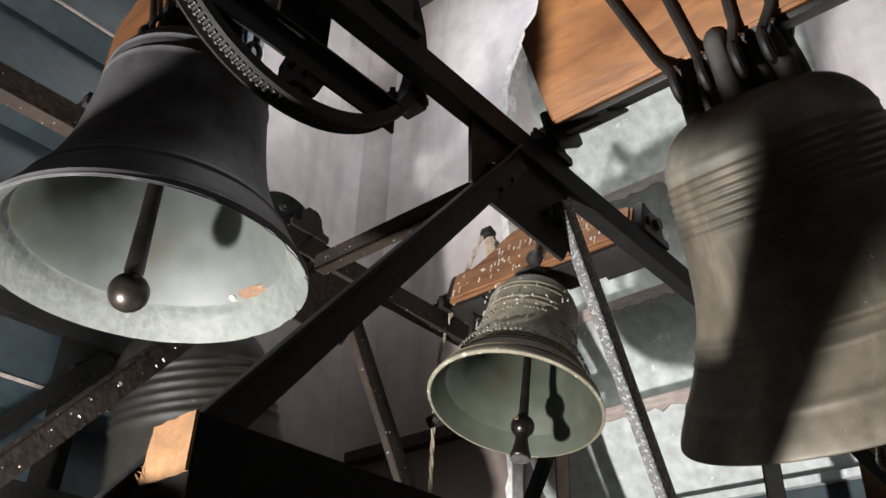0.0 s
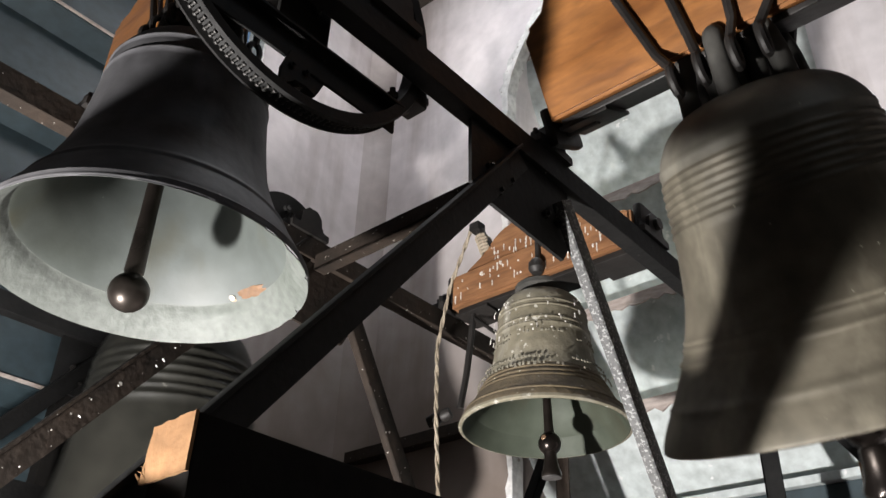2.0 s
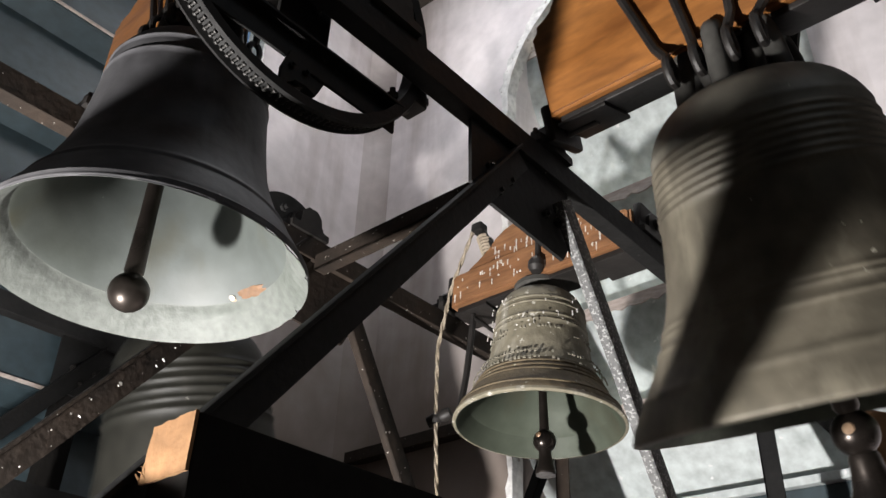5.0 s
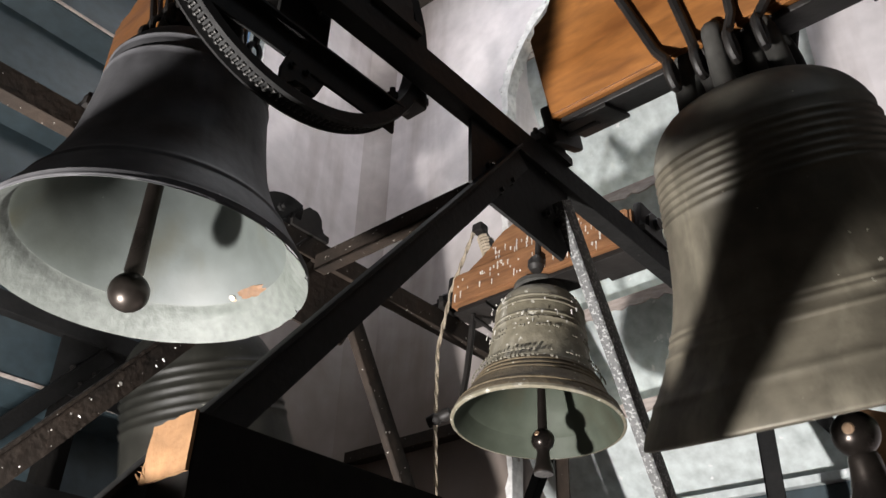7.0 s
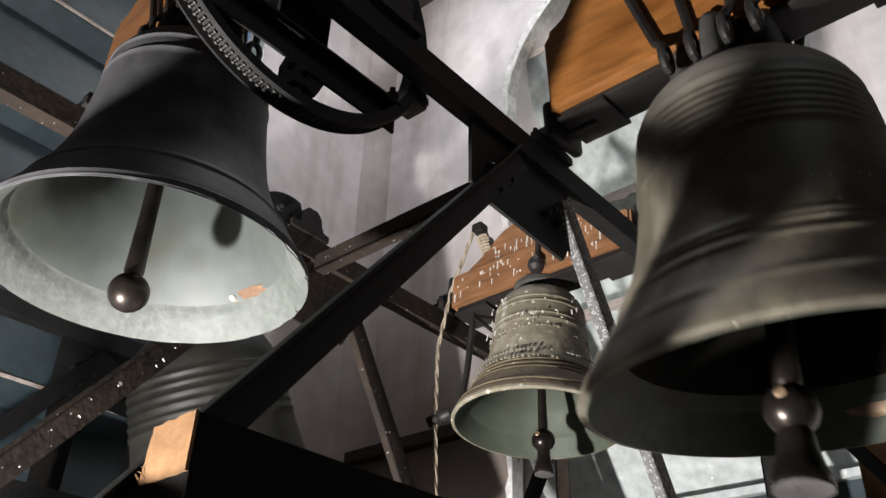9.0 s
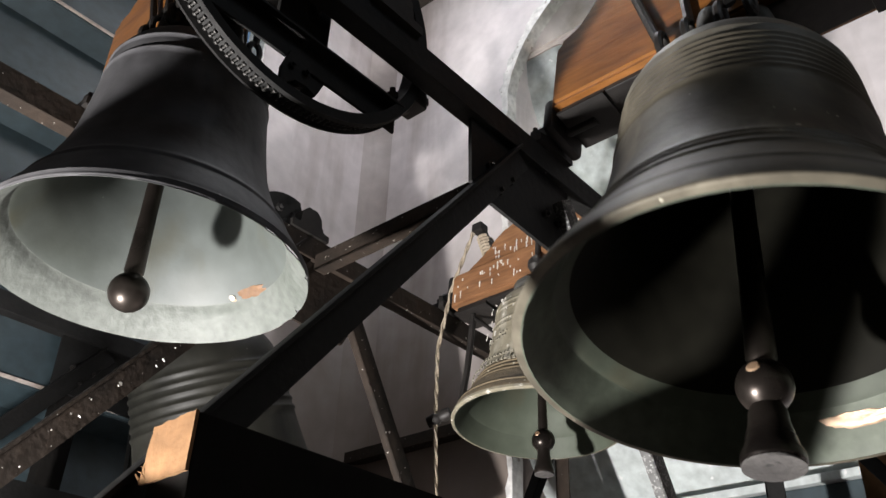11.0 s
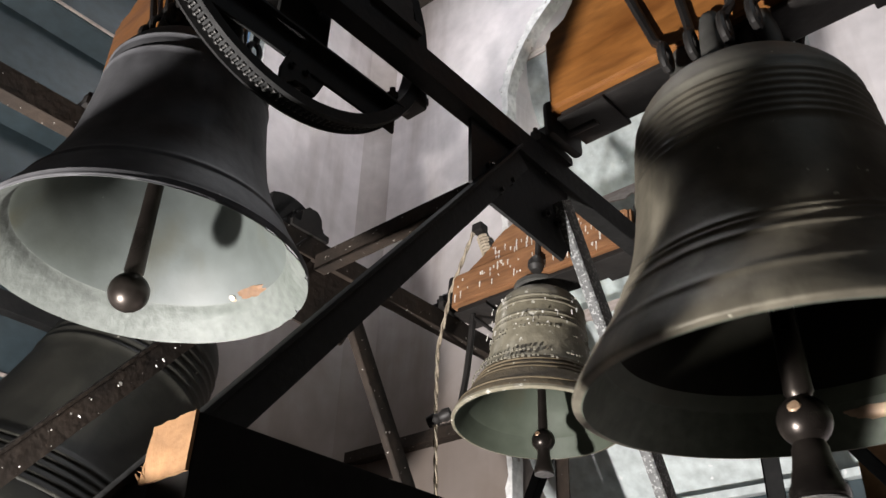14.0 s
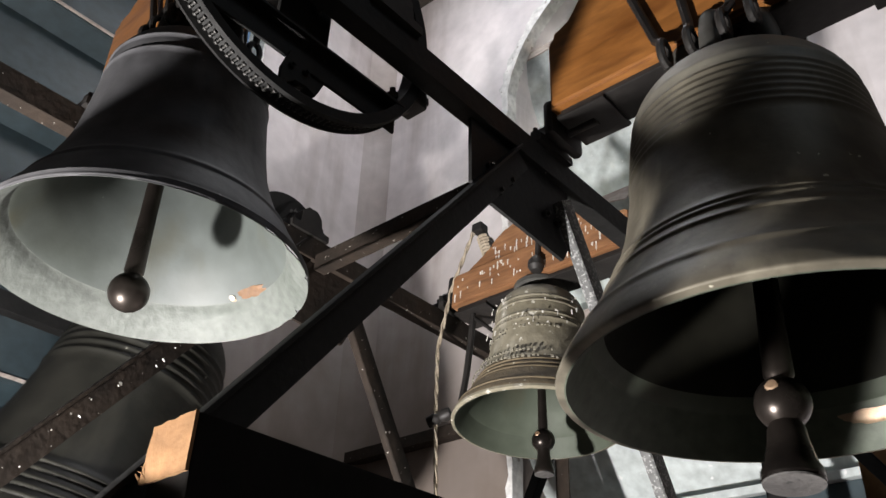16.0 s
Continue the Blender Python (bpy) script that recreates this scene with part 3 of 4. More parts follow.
def make_bell(name, place, R, tall, drop, label, metal, lining, wood, rings, half, hs, clap, chips=0.0, slim=1.0, offset=0.0, shift=0.0, shade_from=9.0, straps=True, lip=None, belt=(9.0, 9.0), belt_mat=None, edge=0.955):
    """A swinging bell on its yoke. The origin lies on the swing axis, drop metres above the lip."""
    b = thing(name, pose(*place), label, "bell", "bells of the tower")
    H = 1.61 * R * tall
    bm = bell_body(R, tall, rings, chips, slim, shade_from, belt, edge)
    bmesh.ops.translate(bm, vec=(offset, 0, -drop), verts=bm.verts)
    body = part("bell_body", bm, [metal, lining, SHADED_INSIDE, lip or LIP_GREEN, belt_mat or BELT], b, smooth=True, angle=50)
    top = -drop + H
    deep, low, end_high, mid_high, shoulder = hs
    part("headstock", headstock_mesh(half, deep, low, end_high, mid_high, shoulder), wood, b, "shaped wooden headstock", smooth=True)
    bm = bmesh.new()
    box(bm, (-half + 0.02, -deep * 0.36, low - 0.020), (half - 0.02, deep * 0.36, low - 0.002), 0.004)
    part("bed_plate", bm, IRON, b)
    # canons: cast loops on the crown, hung from the yoke by iron straps with eyes
    for k in range(6 if straps else 0):
        a = math.pi * (k + 0.5) / 3
        bm = bmesh.new()
        r0, r1 = 0.30 * R, 0.12 * R
        rise = min(low + 0.015, top + 0.34 * R) - top
        pts = [(offset + math.cos(a) * (r0 + (r1 - r0) * q / 12), math.sin(a) * (r0 + (r1 - r0) * q / 12), top - 0.05 * R + (rise + 0.05 * R) * math.sin(math.pi * q / 12) ** 0.6) for q in range(13)]
        tube(bm, pts, 0.056 * R, 12)
        part("canon", bm, CROWN, b, smooth=True)
    bm = bmesh.new()
    lathe(bm, [(0.16 * R, top - 0.04 * R), (0.10 * R if straps else 0.34 * R, top + 0.06 * R), (0.10 * R if straps else 0.34 * R, low - 0.004)], 16, Matrix.Translation((offset, 0, 0)))
    part("argent", bm, CROWN, b, smooth=True)
    for sx in ((-2.4, -0.9, 0.9, 2.4) if straps else ()):
        for sy in (-1, 1):
            x0 = offset + sx * 0.13 * R
            x1 = offset + sx * 0.10 * R
            bm = bmesh.new()
            y0 = sy * (deep / 2 + 0.014)
            tube(bm, [(x0 * 1.0 + (x0 - offset) * 0.8, y0, mid_high * 0.97), (x0, y0, low + 0.03), (x1, sy * 0.30 * R, low - 0.03)], 0.028 * R, 8)
            ring = [(x1 + 0.0, sy * 0.30 * R + 0.05 * R * math.cos(q * math.pi / 6), low - 0.03 - 0.075 * R + 0.08 * R * math.sin(q * math.pi / 6)) for q in range(13)]
            tube(bm, ring, 0.024 * R, 8)
            part("strap", bm, IRON, b, smooth=True)
    for sx in (-1, 1):
        bm = bmesh.new()
        tube(bm, [(sx * (half - 0.1), 0, 0), (sx * (half + 0.07), 0, 0)], 0.022, 14)
        box(bm, (sx * half - 0.018 + sx * 0.020, -deep * 0.42, -0.05), (sx * half + 0.018 + sx * 0.020, deep * 0.42, 0.075), 0.016)
        box(bm, (sx * (half - 0.09) - 0.08, -deep * 0.4, low - 0.034), (sx * (half - 0.09) + 0.08, deep * 0.4, low - 0.021), 0.004)
        part("gudgeon", bm, IRON, b, smooth=True)
    length, rod, ball, flight, flight_r, pivot = clap
    c = part("clapper", clapper_mesh(length, rod, ball, flight, flight_r), POLISHED, b, "dark worn iron clapper", smooth=True, angle=32)
    if flight:
        bm = bmesh.new()
        lathe(bm, [(0.0, 0.0), (flight_r * 0.97, 0.0), (flight_r * 0.97, -0.004), (0.0, -0.004)], 32, Matrix.Translation((0, 0, -length - flight * 1.1)))
        part("end_face", bm, CAST_GREY, c, "pale sawn iron end")
        bm = bmesh.new()
        out = Vector((0.02, -0.93, 0.36)).normalized()
        lathe(bm, [(0.0, 0.004), (ball * 0.20, 0.003), (ball * 0.30, -0.002), (ball * 0.30, -0.008)], 14, Matrix.Translation((0, 0, -length)) @ out.to_track_quat("Z", "Y").to_matrix().to_4x4() @ Matrix.Translation((0, 0, ball - 0.002)))
        part("strike_mark", bm, WORN_SPOT, c, "worn pale striking spot", smooth=True)
    c.matrix_local = pose(offset + shift, 0, -drop + pivot)
    return b, c


def bearing(place):
    t = thing("bearing", pose(*place), "greasy black iron bearing block on the bell frame", "bearing", "bearings on the frames")
    bm = bmesh.new()
    prism(bm, [(-0.085, -0.06), (0.085, -0.06), (0.085, -0.035), (0.05, -0.03), (0.042, 0.02), (0.02, 0.042), (-0.02, 0.042), (-0.042, 0.02), (-0.05, -0.03), (-0.085, -0.035)], -0.03, 0.03, "x")
    part("housing", bm, IRON, t)
    for y in (-0.068, 0.068):
        bm = bmesh.new()
        hexagon(bm, (0, y, -0.036), (0, 0, 1), 0.016, 0.02)
        part("bolt", bm, IRON, t)
    return t


AX = 1.689
FAR_AXIS = (-2.80, 1.588, AX)
LARGE_RINGS = [(1.34, 0.007, 0.014)] + [(1.27 - 0.042 * k, 0.009, 0.009) for k in range(7)] + [(0.50, 0.007, 0.009), (0.465, 0.007, 0.009), (0.40, 0.008, 0.010), (0.20, 0.007, 0.014)]
FAR_RINGS = [(1.30 - 0.055 * k, 0.012, 0.010) for k in range(6)] + [(0.34 - 0.05 * k, 0.012, 0.010) for k in range(5)]
SMALL_RINGS = [(1.33, 0.014, 0.012), (1.26, 0.012, 0.010), (1.10, 0.012, 0.010), (1.03, 0.010, 0.010), (0.46, 0.014, 0.012), (0.40, 0.016, 0.014), (0.34, 0.012, 0.012), (0.15, 0.016, 0.014)]
DARK_RINGS = [(1.36, 0.010, 0.012), (1.24, 0.008, 0.010), (0.30, 0.012, 0.016)]
large_bell, large_clapper = make_bell("bell", (-0.555, 1.748, AX), 0.50, 1.05, 0.966, "large brown bronze bell swinging on an orange wooden headstock", BRONZE_GREEN, LINING_GREEN, WOOD, LARGE_RINGS, 0.52, (0.20, 0.02, 0.30, 0.52, 0.20), (0.630, 0.026, 0.056, 0.152, 0.06, 0.57), shift=-0.012, slim=0.945, shade_from=0.26, belt=(1.30, 1.60), belt_mat=BRONZE_DUSTY)
dark_bell, dark_clapper = make_bell("bell", (-1.61, 0.80, AX), 0.363, 1.1, 0.743, "dark grey bronze bell with a pale chipped lip, hanging still", BRONZE_DARK, LINING_PALE, WOOD, DARK_RINGS, 0.40, (0.16, 0.02, 0.22, 0.34, 0.15), (0.532, 0.019, 0.046, 0, 0, 0.50), chips=0.022, slim=0.93, shift=-0.052, lip=LIP_PALE, edge=0.997)
small_bell, small_clapper = make_bell("bell", (-1.588, 2.37, AX), 0.30, 1.09, 0.65, "small weathered bronze bell with droppings and raised bands", BRONZE_OLD, LINING_GREEN, WOOD_OLD, SMALL_RINGS, 0.41, (0.17, -0.085, 0.052, 0.058, 0.20), (0.40, 0.014, 0.040, 0.105, 0.034, 0.34), slim=0.9, offset=-0.03, straps=False, lip=LINING_GREEN, belt=(0.05, 0.52))
far_bell, far_clapper = make_bell("bell", FAR_AXIS, 0.49, 1.35, 1.257, "far bronze bell with shade in its colour, swinging behind the still dark bell", SHADED_BRONZE, LINING_GREEN, WOOD_OLD, FAR_RINGS, 0.36, (0.18, -0.02, 0.16, 0.24, 0.14), (0.80, 0.024, 0.054, 0.14, 0.05, 0.84), shade_from=0.20, lip=SHADED_BRONZE)
bm = bmesh.new()
tube(bm, [(0.42, 0, 0), (0.66, 0, 0)], 0.024, 14)
cam_outline = [((0.165 if 40 < q < 150 or 205 < q < 330 else 0.135) * math.cos(radians(q)), (0.165 if 40 < q < 150 or 205 < q < 330 else 0.135) * math.sin(radians(q))) for q in range(0, 360, 10)]
prism(bm, cam_outline, 0.57, 0.60, "x")
lathe(bm, [(0.0, 0.035), (0.05, 0.03), (0.055, 0.0), (0.05, -0.03), (0.0, -0.035)], 20, pose(0.60, 0, 0, 0, 90, 0))
for q in (20, 95, 190, 275):
    hexagon(bm, (0.60, 0.10 * math.cos(radians(q)), 0.10 * math.sin(radians(q))), (1, 0, 0), 0.016, 0.014)
part("cam_disc", bm, STEEL, far_bell, "greasy black iron cam disc", smooth=True)
for x, y in ((-1.150, 1.748), (0.05, 1.748), (-1.155, 0.80), (-2.07, 0.80), (-1.155, 2.37), (-2.07, 2.37), (-2.085, 1.588), (-3.26, 1.588)):
    bearing((x, y, AX))
def strike_mark(bell, R, tall, drop, slim, h, turn, half_turn, half_high, mat, name, label, lift, offset=0.0):
    """A thin worn or rusty patch on the inside of a bell where the clapper strikes."""
    inner = [(0.595, 0.72), (0.64, 0.55), (0.70, 0.40), (0.77, 0.29), (0.82, 0.225), (0.85, 0.19), (0.885, 0.12), (0.925, 0.045), (0.955, 0.0)]

    def at(hh, a, up):
        for (r1, h1), (r0, h0) in zip(inner, inner[1:]):
            if h0 <= hh <= h1:
                r = r0 + (r1 - r0) * (hh - h0) / (h1 - h0)
        r = r * R * (1 - (1 - slim) * min(1.0, max(0.0, (hh - 0.08) / 0.6))) - up
        return (offset + r * math.cos(a), r * math.sin(a), hh * R * tall - drop)

    bm = bmesh.new()
    rings = []
    for k, (f, up) in enumerate(((0.0, lift), (0.4, lift), (0.75, lift), (1.0, -0.004))):
        row = []
        for q in range(28):
            a = 2 * math.pi * q / 28
            rag = 1 + 0.35 * noise.noise((math.cos(a) * 2.2, math.sin(a) * 2.2, h * 7)) + 0.15 * noise.noise((math.cos(a) * 6, math.sin(a) * 6, 3))
            row.append(bm.verts.new(at(h + half_high * f * rag * math.sin(a), radians(turn + half_turn * f * rag * (math.cos(a) + 0.35 * math.sin(a))), up)))
        rings.append(row)
    for a, b in zip(rings[1:], rings[2:]):
        for q in range(28):
            bm.faces.new((a[q], b[q], b[(q + 1) % 28], a[(q + 1) % 28]))
    bm.faces.new(rings[1])
    for v in rings[0]:
        bm.verts.remove(v)
    return part(name, bm, mat, bell, label, smooth=True)


strike_mark(dark_bell, 0.363, 1.1, 0.743, 0.93, 0.215, 93, 11, 0.032, RUST_PATCH, "rust_stain", "orange rust stain", 0.003)
strike_mark(dark_bell, 0.363, 1.1, 0.743, 0.93, 0.209, 105.2, 2.0, 0.016, STRUCK, "strike_mark", "bright struck spot", 0.006)
strike_mark(large_bell, 0.50, 1.05, 0.966, 0.945, 0.135, 85, 12, 0.038, WORN_SPOT, "rust_stain", "orange rust stain", 0.003)


# the grooved wheel of the dark bell
def bell_wheel(place, R):
    """The wheel sits on the dark bell's axle; place is relative to the bell's own axis."""
    bm = bmesh.new()
    m = pose(0, 0, 0, 0, 90, 0)
    lathe(bm, [(R - 0.034, -0.026), (R - 0.004, -0.030), (R, -0.021), (R - 0.016, -0.015), (R - 0.016, 0.015), (R, 0.021), (R - 0.004, 0.030), (R - 0.034, 0.026)], 96, m, closed=True)
    w = part("rope_wheel", bm, STEEL, dark_bell, "black iron bell wheel with a chain in its grooved rim", smooth=True)
    w.matrix_local = pose(*place)
    link = bmesh.new()
    for side in (-1, 1):
        lathe(link, [(0.0, 0.0035), (0.0052, 0.003), (0.0062, 0.0), (0.0052, -0.003), (0.0, -0.0035)], 8, pose(side * 0.0085, 0, 0, 0, 90, 0))
    tube(link, [(-0.011, 0, 0), (0.011, 0, 0)], 0.0032, 6)
    me = mesh_of(link, "chain_link", CHAIN, True)
    for k in range(150):
        a = 2 * math.pi * k / 150
        ob = new("chain_link", me)
        ob.parent = w
        ob.matrix_local = pose(0, (R - 0.010) * math.cos(a), (R - 0.010) * math.sin(a))
    bm = bmesh.new()
    box(bm, (-0.012, -R + 0.10, -0.283), (-0.004, R - 0.075, -0.212), 0.002)
    box(bm, (-0.004, -R + 0.10, -0.220), (0.030, R - 0.075, -0.212), 0.002)
    part("crossbar", bm, STEEL, w)
    bm = bmesh.new()
    box(bm, (-0.012, -R + 0.02, -0.035), (0.022, R - 0.02, 0.035), 0.003)
    part("crossbar", bm, STEEL, w)
    bm = bmesh.new()
    box(bm, (-0.022, -0.04, -0.25), (-0.008, 0.04, R - 0.02), 0.003)
    part("spoke", bm, STEEL, w)
    bm = bmesh.new()
    prism(bm, [(0.0, -0.27), (-0.019, -0.330), (-0.018, -0.385), (0.020, -0.345), (0.058, -0.342), (0.062, -0.27)], -0.002, 0.008, "x")
    for y, z in ((0.005, -0.315), (0.045, -0.31)):
        hexagon(bm, (0.008, y, z), (1, 0, 0), 0.009, 0.008)
    part("lug", bm, STEEL, w)
    return w


bell_wheel((0.388, 0.018, -0.023), 0.422)


# timber with a freshly sawn end; shade on its lower part put in as black
def sawn_timber():
    t = thing("timber", pose(-1.02, 0.60, 0.372), "black timber beam with a freshly sawn end, pale only where lit", "timber")
    bm = bmesh.new()
    box(bm, (-0.0485, 0.006, -0.14), (0.0485, 2.84, 0.042), 0.004)
    part("beam", bm, WOOD_DARK, t)
    # Pale wood covers only the lit part; the shaded end below stays black.
    bm = bmesh.new()
    rnd = random.Random(8)
    edge = []
    for (x0, z0), (x1, z1), k, rough in (((-0.060, -0.042), (0.048, -0.040), 10, 0.002), ((0.048, -0.040), (0.0485, 0.0415), 10, 0.0006), ((0.0485, 0.0415), (-0.050, 0.038), 14, 0.0035), ((-0.050, 0.038), (-0.060, -0.042), 10, 0.0025)):
        edge += [(x0 + (x1 - x0) * q / k + rough * (rnd.random() - 0.5), z0 + (z1 - z0) * q / k + rough * (rnd.random() - 0.5)) for q in range(k)]
    prism(bm, edge, 0.0, 0.0055, "y")
    for k in range(5):
        x, z = -0.059 + 0.004 * k, -0.040 + 0.004 * k * rnd.random()
        tube(bm, [(x, 0.002, z), (x - 0.006, 0.0, z + 0.006 + 0.006 * rnd.random()), (x - 0.008 - 0.006 * rnd.random(), -0.004, z + 0.014)], [0.0018, 0.0012, 0.0004], 5)
    part("sawn_end", bm, WOOD_RAW, t, "lit upper part of the rough freshly sawn pine end")
    return t


sawn_timber()


# wooden post and knee braces at the north window
def window_post():
    t = thing("post", pose(-0.78, 3.28, ZF), "pale orange wooden post before the louvres", "post")
    bm = bmesh.new()
    prism(bm, [(-0.09, 0), (0.09, 0), (0.09, 3.55), (-0.09, 3.63)], -0.06, 0.06, "y")
    bmesh.ops.bevel(bm, geom=list(bm.edges), offset=0.006, segments=2, affect="EDGES")
    part("shaft", bm, WOOD_RAW, t)
    return t


window_post()
for a, b in (((-1.155, 3.15, 1.50), (-0.35, 3.15, 0.30)), ((-2.085, 3.15, 1.40), (-2.75, 3.15, 0.10))):
    t = thing("knee_brace", pose(*a), "black steel angle brace at the frame's end", "steel brace", "knee braces")
    bm = bmesh.new()
    angle_bar(bm, (0, 0, 0), Vector(b) - Vector(a), 0.05, 0.05, 0.008, up=(0, 1, 0))
    part("angle_iron", bm, STEEL, t)


# rope, lever and hammer of the small bell
def relief_band():
    """Worn raised ornament on the small bell, and the upper half of its headstock."""
    rnd = random.Random(5)
    bm = bmesh.new()
    R, tall, drop = 0.30, 1.09, 0.65
    for h, tallness in ((0.99, 0.032), (0.93, 0.028), (0.80, 0.034), (0.74, 0.03), (0.42, 0.03), (0.30, 0.03)):
        r = profile_radius(h) * R * (0.905 if h > 0.6 else 0.945)
        n = 74 if h > 0.6 else 90
        for k in range(n):
            if noise.noise((k * 0.21, h * 9, 1.5)) + 0.5 * rnd.random() < 0.12:
                continue
            a = 2 * math.pi * (k + 0.4 * rnd.random()) / n
            w = (0.25 + 0.45 * rnd.random()) * 2 * math.pi * r / n
            hi = tallness * R * (0.4 + 0.9 * rnd.random())
            m = Matrix.Translation((-0.03, 0, -drop + (h + 0.012 * rnd.random()) * R * tall)) @ pose(0, 0, 0, 0, -12, math.degrees(a)) @ Matrix.Translation((r, 0, 0))
            box(bm, (-0.004, -w / 2, -hi / 2), (0.0008, w / 2, hi / 2), 0, m)
    ob = part("relief_band", bm, RELIEF, small_bell, "rows of worn raised ornament")
    ob["kind"] = "stuff"
    bm = bmesh.new()
    prism(bm, [(-0.36, 0.062), (-0.33, 0.085), (-0.27, 0.10), (-0.235, 0.15), (-0.20, 0.165), (-0.17, 0.205), (-0.11, 0.225), (0.13, 0.235), (0.2, 0.21), (0.27, 0.14), (0.36, 0.062)], -0.07, 0.07, "y")
    bmesh.ops.bevel(bm, geom=[e for e in bm.edges if abs(e.verts[0].co.y - e.verts[1].co.y) < 1e-6], offset=0.008, segments=2, affect="EDGES")
    part("upper_block", bm, WOOD_OLD, small_bell, "upper half of the fouled headstock", smooth=True)


relief_band()


def droppings(parent, spots, seed, label):
    """Dried white runs of bird droppings; spots: (base, across, down, outwards, how many, longest)."""
    rnd = random.Random(seed)
    bm = bmesh.new()
    for base, across, down, outwards, count, longest in spots:
        base, across, down, out = Vector(base), Vector(across), Vector(down), Vector(outwards).normalized()
        u, d = across.normalized(), down.normalized()
        for k in range(count):
            p = base + across * rnd.random() + down * rnd.random() ** 1.3
            w, hgt = (0.0012 + 0.0032 * rnd.random()) * min(1.0, longest / 0.02), longest * (0.15 + 0.85 * rnd.random() ** 2.2)
            side = [(-w, 0.0), (-w * 0.7, 0.5 * hgt), (-w * 0.9, 0.8 * hgt), (0, hgt), (w * 0.8, 0.75 * hgt), (w * 0.5, 0.4 * hgt), (w, 0.05 * hgt), (0, -0.5 * w)]
            lo = [bm.verts.new(p + u * a + d * b - out * 0.001) for a, b in side]
            hi = [bm.verts.new(p + u * a * 0.8 + d * (b * 0.94 + 0.02 * hgt) + out * 0.0015) for a, b in side]
            bm.faces.new(hi)
            for i in range(8):
                bm.faces.new((lo[i], lo[(i + 1) % 8], hi[(i + 1) % 8], hi[i]))
    ob = part("bird_lime", bm, DROPPING, parent, label)
    ob["kind"] = "stuff"
    return ob


droppings(small_bell, [((-0.39, -0.0855, 0.045), (0.75, 0, 0), (0, 0, -0.09), (0, -1, 0), 60, 0.04), ((-0.24, -0.0705, 0.14), (0.45, 0, 0), (0, 0, -0.07), (0, -1, 0), 46, 0.06), ((-0.1, -0.0705, 0.21), (0.25, 0, 0), (0, 0, -0.07), (0, -1, 0), 16, 0.05)], 3, "white runs of bird droppings")
for q in range(7):
    a = math.radians(-155 + 22 * q)
    r = 0.1765
    out = Vector((math.cos(a), math.sin(a), 0))
    droppings(small_bell, [(Vector((-0.03, 0, -0.21)) + out * r - Vector((-out.y, out.x, 0)) * 0.03, Vector((-out.y, out.x, 0)) * 0.07, (0.018 * out.x, 0.018 * out.y, -0.15), out, 5, 0.024)], 20 + q, "white runs of bird droppings")
for fr in [o for o in bpy.data.objects if o.name.startswith("support_frame") and "rusty" in o.get("label", "")]:
    droppings(fr, [((0.0415, 0.392 + 0.1 * k, 2.502 + 0.124 * k), (0, 0.1, 0.124), (0, 0.028, -0.022), (1, 0, 0), 2, 0.012) for k in range(11)], 60, "white specks of bird droppings")


def small_bell_gear():
    lever = part("lever", bmesh.new(), IRON, small_bell, "iron lever bound with rope")
    bm = bmesh.new()
    tube(bm, [(-0.225, -0.02, 0.02), (-0.262, -0.05, 0.17), (-0.285, -0.07, 0.255)], [0.020, 0.022, 0.02], 10)
    tube(bm, [(-0.292, -0.07, 0.262), (-0.215, -0.055, 0.13)], 0.014, 8)
    box(bm, (-0.315, -0.10, 0.235), (-0.265, -0.05, 0.275), 0.008)
    lever.data = mesh_of(bm, "lever", IRON, True)
    bm = bmesh.new()
    pts = []
    for k in range(60):
        a = k * 2 * math.pi / 10
        u = k / 60
        c = Vector((-0.252, -0.042, 0.125)).lerp(Vector((-0.273, -0.06, 0.21)), u)
        pts.append(c + Vector((0.028 * math.cos(a), 0.028 * math.sin(a), 0)))
    tube(bm, pts, 0.007, 6)
    part("binding", bm, ROPE, lever, "turns of pale rope")
    bm = bmesh.new()
    tube(bm, [(0.02, -0.092, 0.16), (0.02, -0.094, -0.04)], 0.010, 8)
    lathe(bm, [(0.0, 0.034), (0.020, 0.028), (0.031, 0.010), (0.032, -0.012), (0.020, -0.03), (0.0, -0.035)], 16, pose(0.02, -0.10, -0.055))
    part("hanger_bolt", bm, IRON, small_bell, smooth=True)


small_bell_gear()


def rope():
    t = thing("rope", pose(-1.89, 2.30, 1.955), "twisted pale hemp bell rope hanging beside the small bell", "rope")
    path = [Vector((0, 0, 0)), Vector((-0.12, 0, -0.25)), Vector((-0.185, 0.0, -0.50)), Vector((-0.185, 0, -0.78)), Vector((-0.165, 0, -1.15)), Vector((-0.12, 0, -2.0)), Vector((-0.08, 0, -4.33))]
    fine = []
    for a, b in zip(path, path[1:]):
        n = max(2, int((b - a).length / 0.012))
        fine += [a.lerp(b, k / n) for k in range(n)]
    for j in range(2):
        bm = bmesh.new()
        pts = [p + 0.0042 * Vector((math.cos(i * 0.55 + j * math.pi), math.sin(i * 0.55 + j * math.pi), 0)) for i, p in enumerate(fine)]
        tube(bm, pts, 0.0052, 6)
        part("strand", bm, ROPE, t, smooth=True)
    return t


bell_rope = rope()


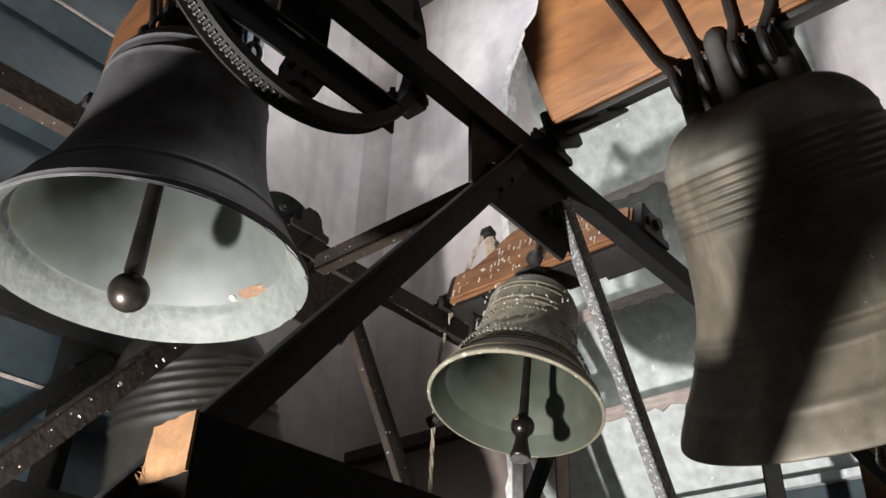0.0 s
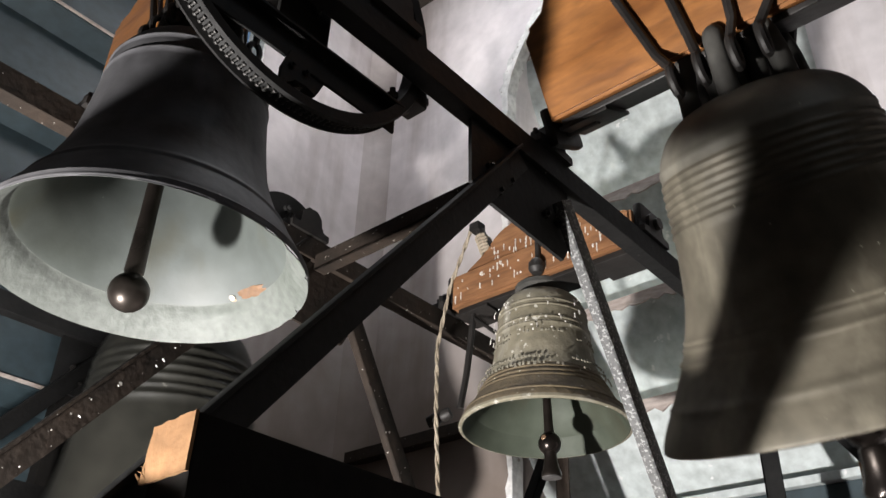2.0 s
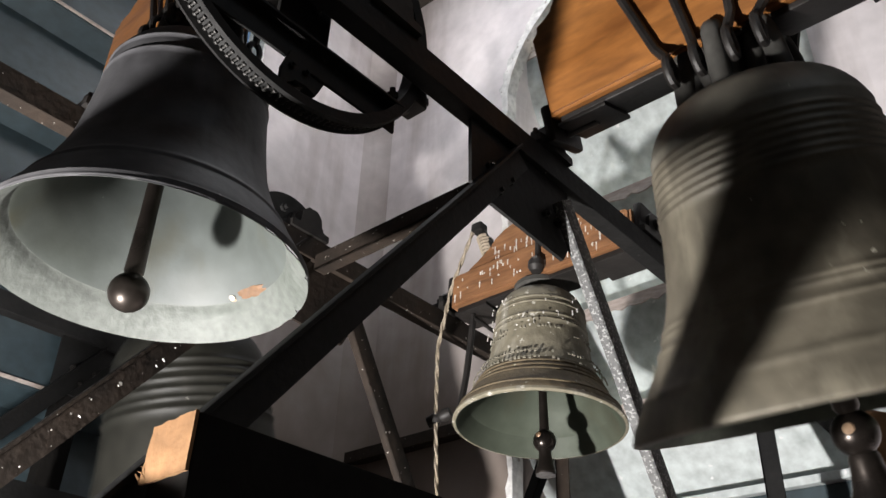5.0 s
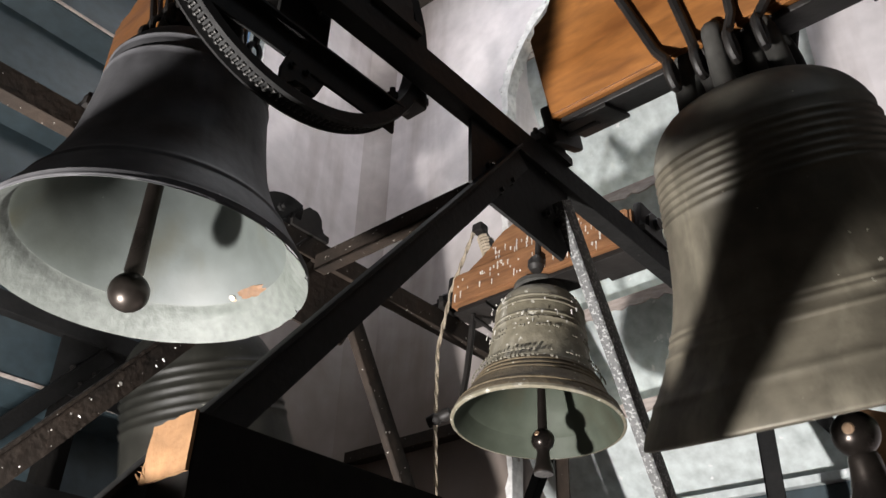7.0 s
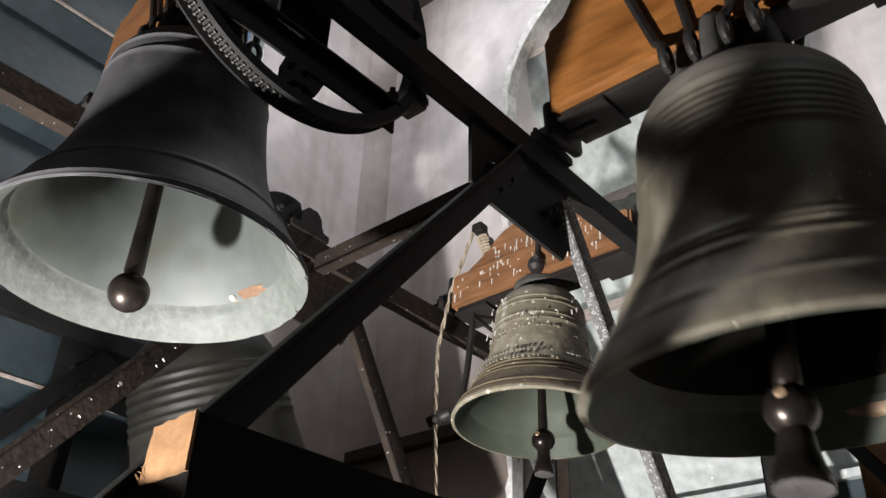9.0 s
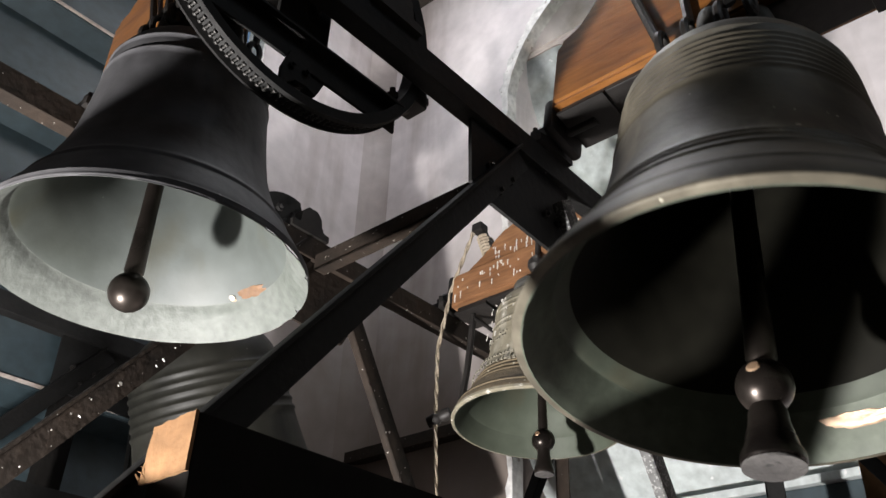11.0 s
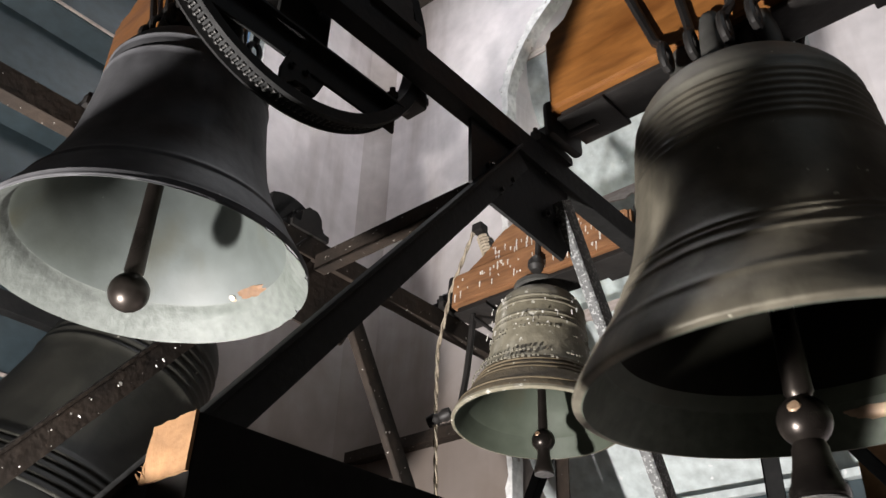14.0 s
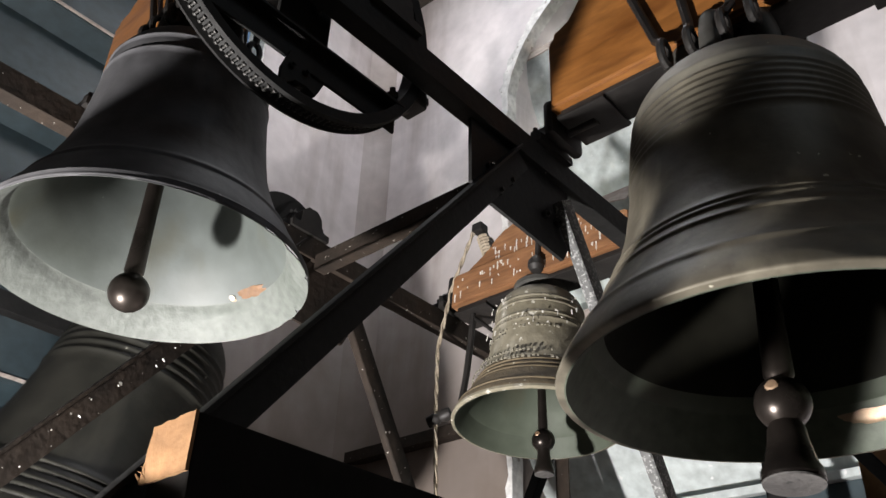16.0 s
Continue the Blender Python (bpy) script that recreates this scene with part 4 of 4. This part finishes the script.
def striker():
    """The iron hammer that hangs from the frame beside the small bell's lip."""
    t = thing("striking_hammer", pose(-1.97, 2.33, 1.56), "black iron striking hammer beside the small bell's lip", "hammer")
    bm = bmesh.new()
    tube(bm, [(0.05, 0, 0.01), (0.04, 0, -0.10), (0.02, 0, -0.24), (0.0, -0.01, -0.37)], 0.013, 8)
    tube(bm, [(0.05, 0, 0.0), (0.16, 0, -0.10)], 0.008, 8)
    part("shank", bm, IRON, t, smooth=True)
    bm = bmesh.new()
    lathe(bm, [(0.0, -0.055), (0.022, -0.05), (0.026, -0.02), (0.018, 0.0), (0.026, 0.02), (0.022, 0.045), (0.0, 0.05)], 14, pose(-0.09, -0.02, -0.39, 0, 70, 20))
    part("head", bm, IRON, t, smooth=True)
    return t


striker()


# hangers and lumps of the wheel's guard on the black frame
def hanger(place, label):
    t = thing("hanger", pose(*place), label, "bracket", "brackets on the black frame")
    bm = bmesh.new()
    box(bm, (-0.006, -0.05, -0.16), (0.006, 0.05, 0.10), 0.002)
    part("plate", bm, STEEL, t)
    bm = bmesh.new()
    prism(bm, [(-0.04, -0.16), (-0.05, -0.24), (0.0, -0.20), (0.03, -0.21), (0.05, -0.16)], -0.012, 0.012, "x")
    part("lug", bm, STEEL, t)
    for y, z in ((-0.03, -0.10), (0.03, -0.10), (0.0, 0.04)):
        bm = bmesh.new()
        hexagon(bm, (0.006, y, z), (1, 0, 0), 0.011, 0.01)
        part("bolt", bm, IRON, t)
    return t


hanger((-1.245, 0.885, 1.545), "black steel hanger plate behind the bell wheel")


def chain_clamp():
    t = thing("chain_clamp", pose(-1.25, 1.235, 1.52), "greasy black chain clamp on the wheel's rim", "clamp")
    bm = bmesh.new()
    tube(bm, [(0, -0.10, -0.05), (0, -0.03, -0.01), (0.0, 0.03, 0.05)], [0.018, 0.026, 0.022], 10)
    box(bm, (-0.02, -0.035, -0.015), (0.05, 0.02, 0.04), 0.006)
    part("jaw", bm, IRON, t, smooth=True)
    for p in ((0.01, -0.07, -0.015), (0.02, -0.01, 0.045), (0.02, 0.035, 0.03)):
        bm = bmesh.new()
        hexagon(bm, p, (0.2, -0.3, 1), 0.016, 0.016)
        part("nut", bm, IRON, t)
    return t


chain_clamp()
lump = bearing((-1.145, 1.05, AX))
lump["label"] = "greasy nuts and plummer block on the black beam"


# ---- movement ----
def swing_rows(place, law, step=0.1):
    return [(round(k * step, 3), pose(*place, law(k * step), 0, 0)) for k in range(int(16.0 / step) + 1)]


def eased(keys, t):
    """Glides from turning point to turning point like a pendulum."""
    for (a, p), (b, q) in zip(keys, keys[1:]):
        if a <= t <= b:
            return p + (q - p) * (0.5 - 0.5 * math.cos(math.pi * (t - a) / (b - a)))
    return keys[0][1] if t < keys[0][0] else keys[-1][1]


def straight(keys, t):
    for (a, p), (b, q) in zip(keys, keys[1:]):
        if a <= t <= b:
            return p + (q - p) * (t - a) / (b - a)
    return keys[-1][1]


LARGE_TURNS = [(-0.2, 30.0), (0.06, 35.0), (0.98, -32.7), (1.83, 34.2), (2.67, -29.7), (3.51, 30.4), (4.37, -25.7), (5.22, 26.5), (6.07, -22.4), (6.92, 22.4), (7.77, -17.8), (8.62, 17.8), (9.46, -14.1), (10.29, 14.8), (11.12, -11.5), (11.96, 12.1), (12.82, -8.2), (13.64, 8.0), (14.47, -4.4), (15.31, 5.3), (16.16, -1.2)]
CLAPPER_TURNS = [(0, 8), (0.3, -1), (0.4, -4), (0.5, -10), (0.6, -17), (0.7, -22), (0.82, -24.5), (0.9, -23.8), (1.0, -19.5), (1.1, -12.4), (1.2, -3), (1.3, 0), (1.45, -3), (1.6, 0), (1.85, 10), (2.1, -5), (2.3, -14), (2.4, -15), (2.6, -8.4), (2.7, -5), (2.8, 1), (2.9, 4), (3.0, 5), (3.5, 11), (3.9, 0), (4.1, -4), (4.3, -2), (4.7, 5), (5.2, 7), (5.8, -7), (6.3, -6.5), (6.5, -4), (6.9, 3), (7.3, -6), (7.6, -8), (7.8, -12), (8.0, -7.4), (8.1, -4), (8.6, 4), (9.0, -10), (9.2, -14.5), (9.6, -4), (10.3, 6), (10.9, 1), (11.3, 4.4), (11.6, 3), (12.0, -3), (12.5, -6), (13.0, 2.5), (13.5, -3.5), (14.0, -2), (14.5, -1.5), (15.0, -4.5), (15.5, -2.5), (16.0, -6)]


def large_angle(t):
    return eased(LARGE_TURNS, t)


def small_swing(t):
    return -12.0 * math.exp(-t / 1.9) * math.cos(2 * math.pi * t / 1.4) if t < 9 else 0.0


def far_angle(t):
    return -38.0 * math.exp(-t / 24.0) * math.cos(2 * math.pi * (t - 0.6) / 1.9)


def motions():
    walk(large_bell, swing_rows((-0.555, 1.748, AX), large_angle))
    walk(large_clapper, swing_rows((-0.012, 0, -0.396), lambda t: straight(CLAPPER_TURNS, t)))
    walk(small_bell, swing_rows((-1.588, 2.37, AX), lambda t: -4.5 + small_swing(t)))
    walk(small_clapper, swing_rows((-0.03, 0, -0.29), lambda t: 4.5 - 0.3 * small_swing(t)))
    walk(far_bell, swing_rows(FAR_AXIS, far_angle))
    walk(bell_rope, [(0.1 * k, pose(-1.89, 2.30 - 0.0045 * small_swing(0.1 * k), 1.955, 0, -0.35 * small_swing(0.1 * k), 0)) for k in range(161)])


motions()
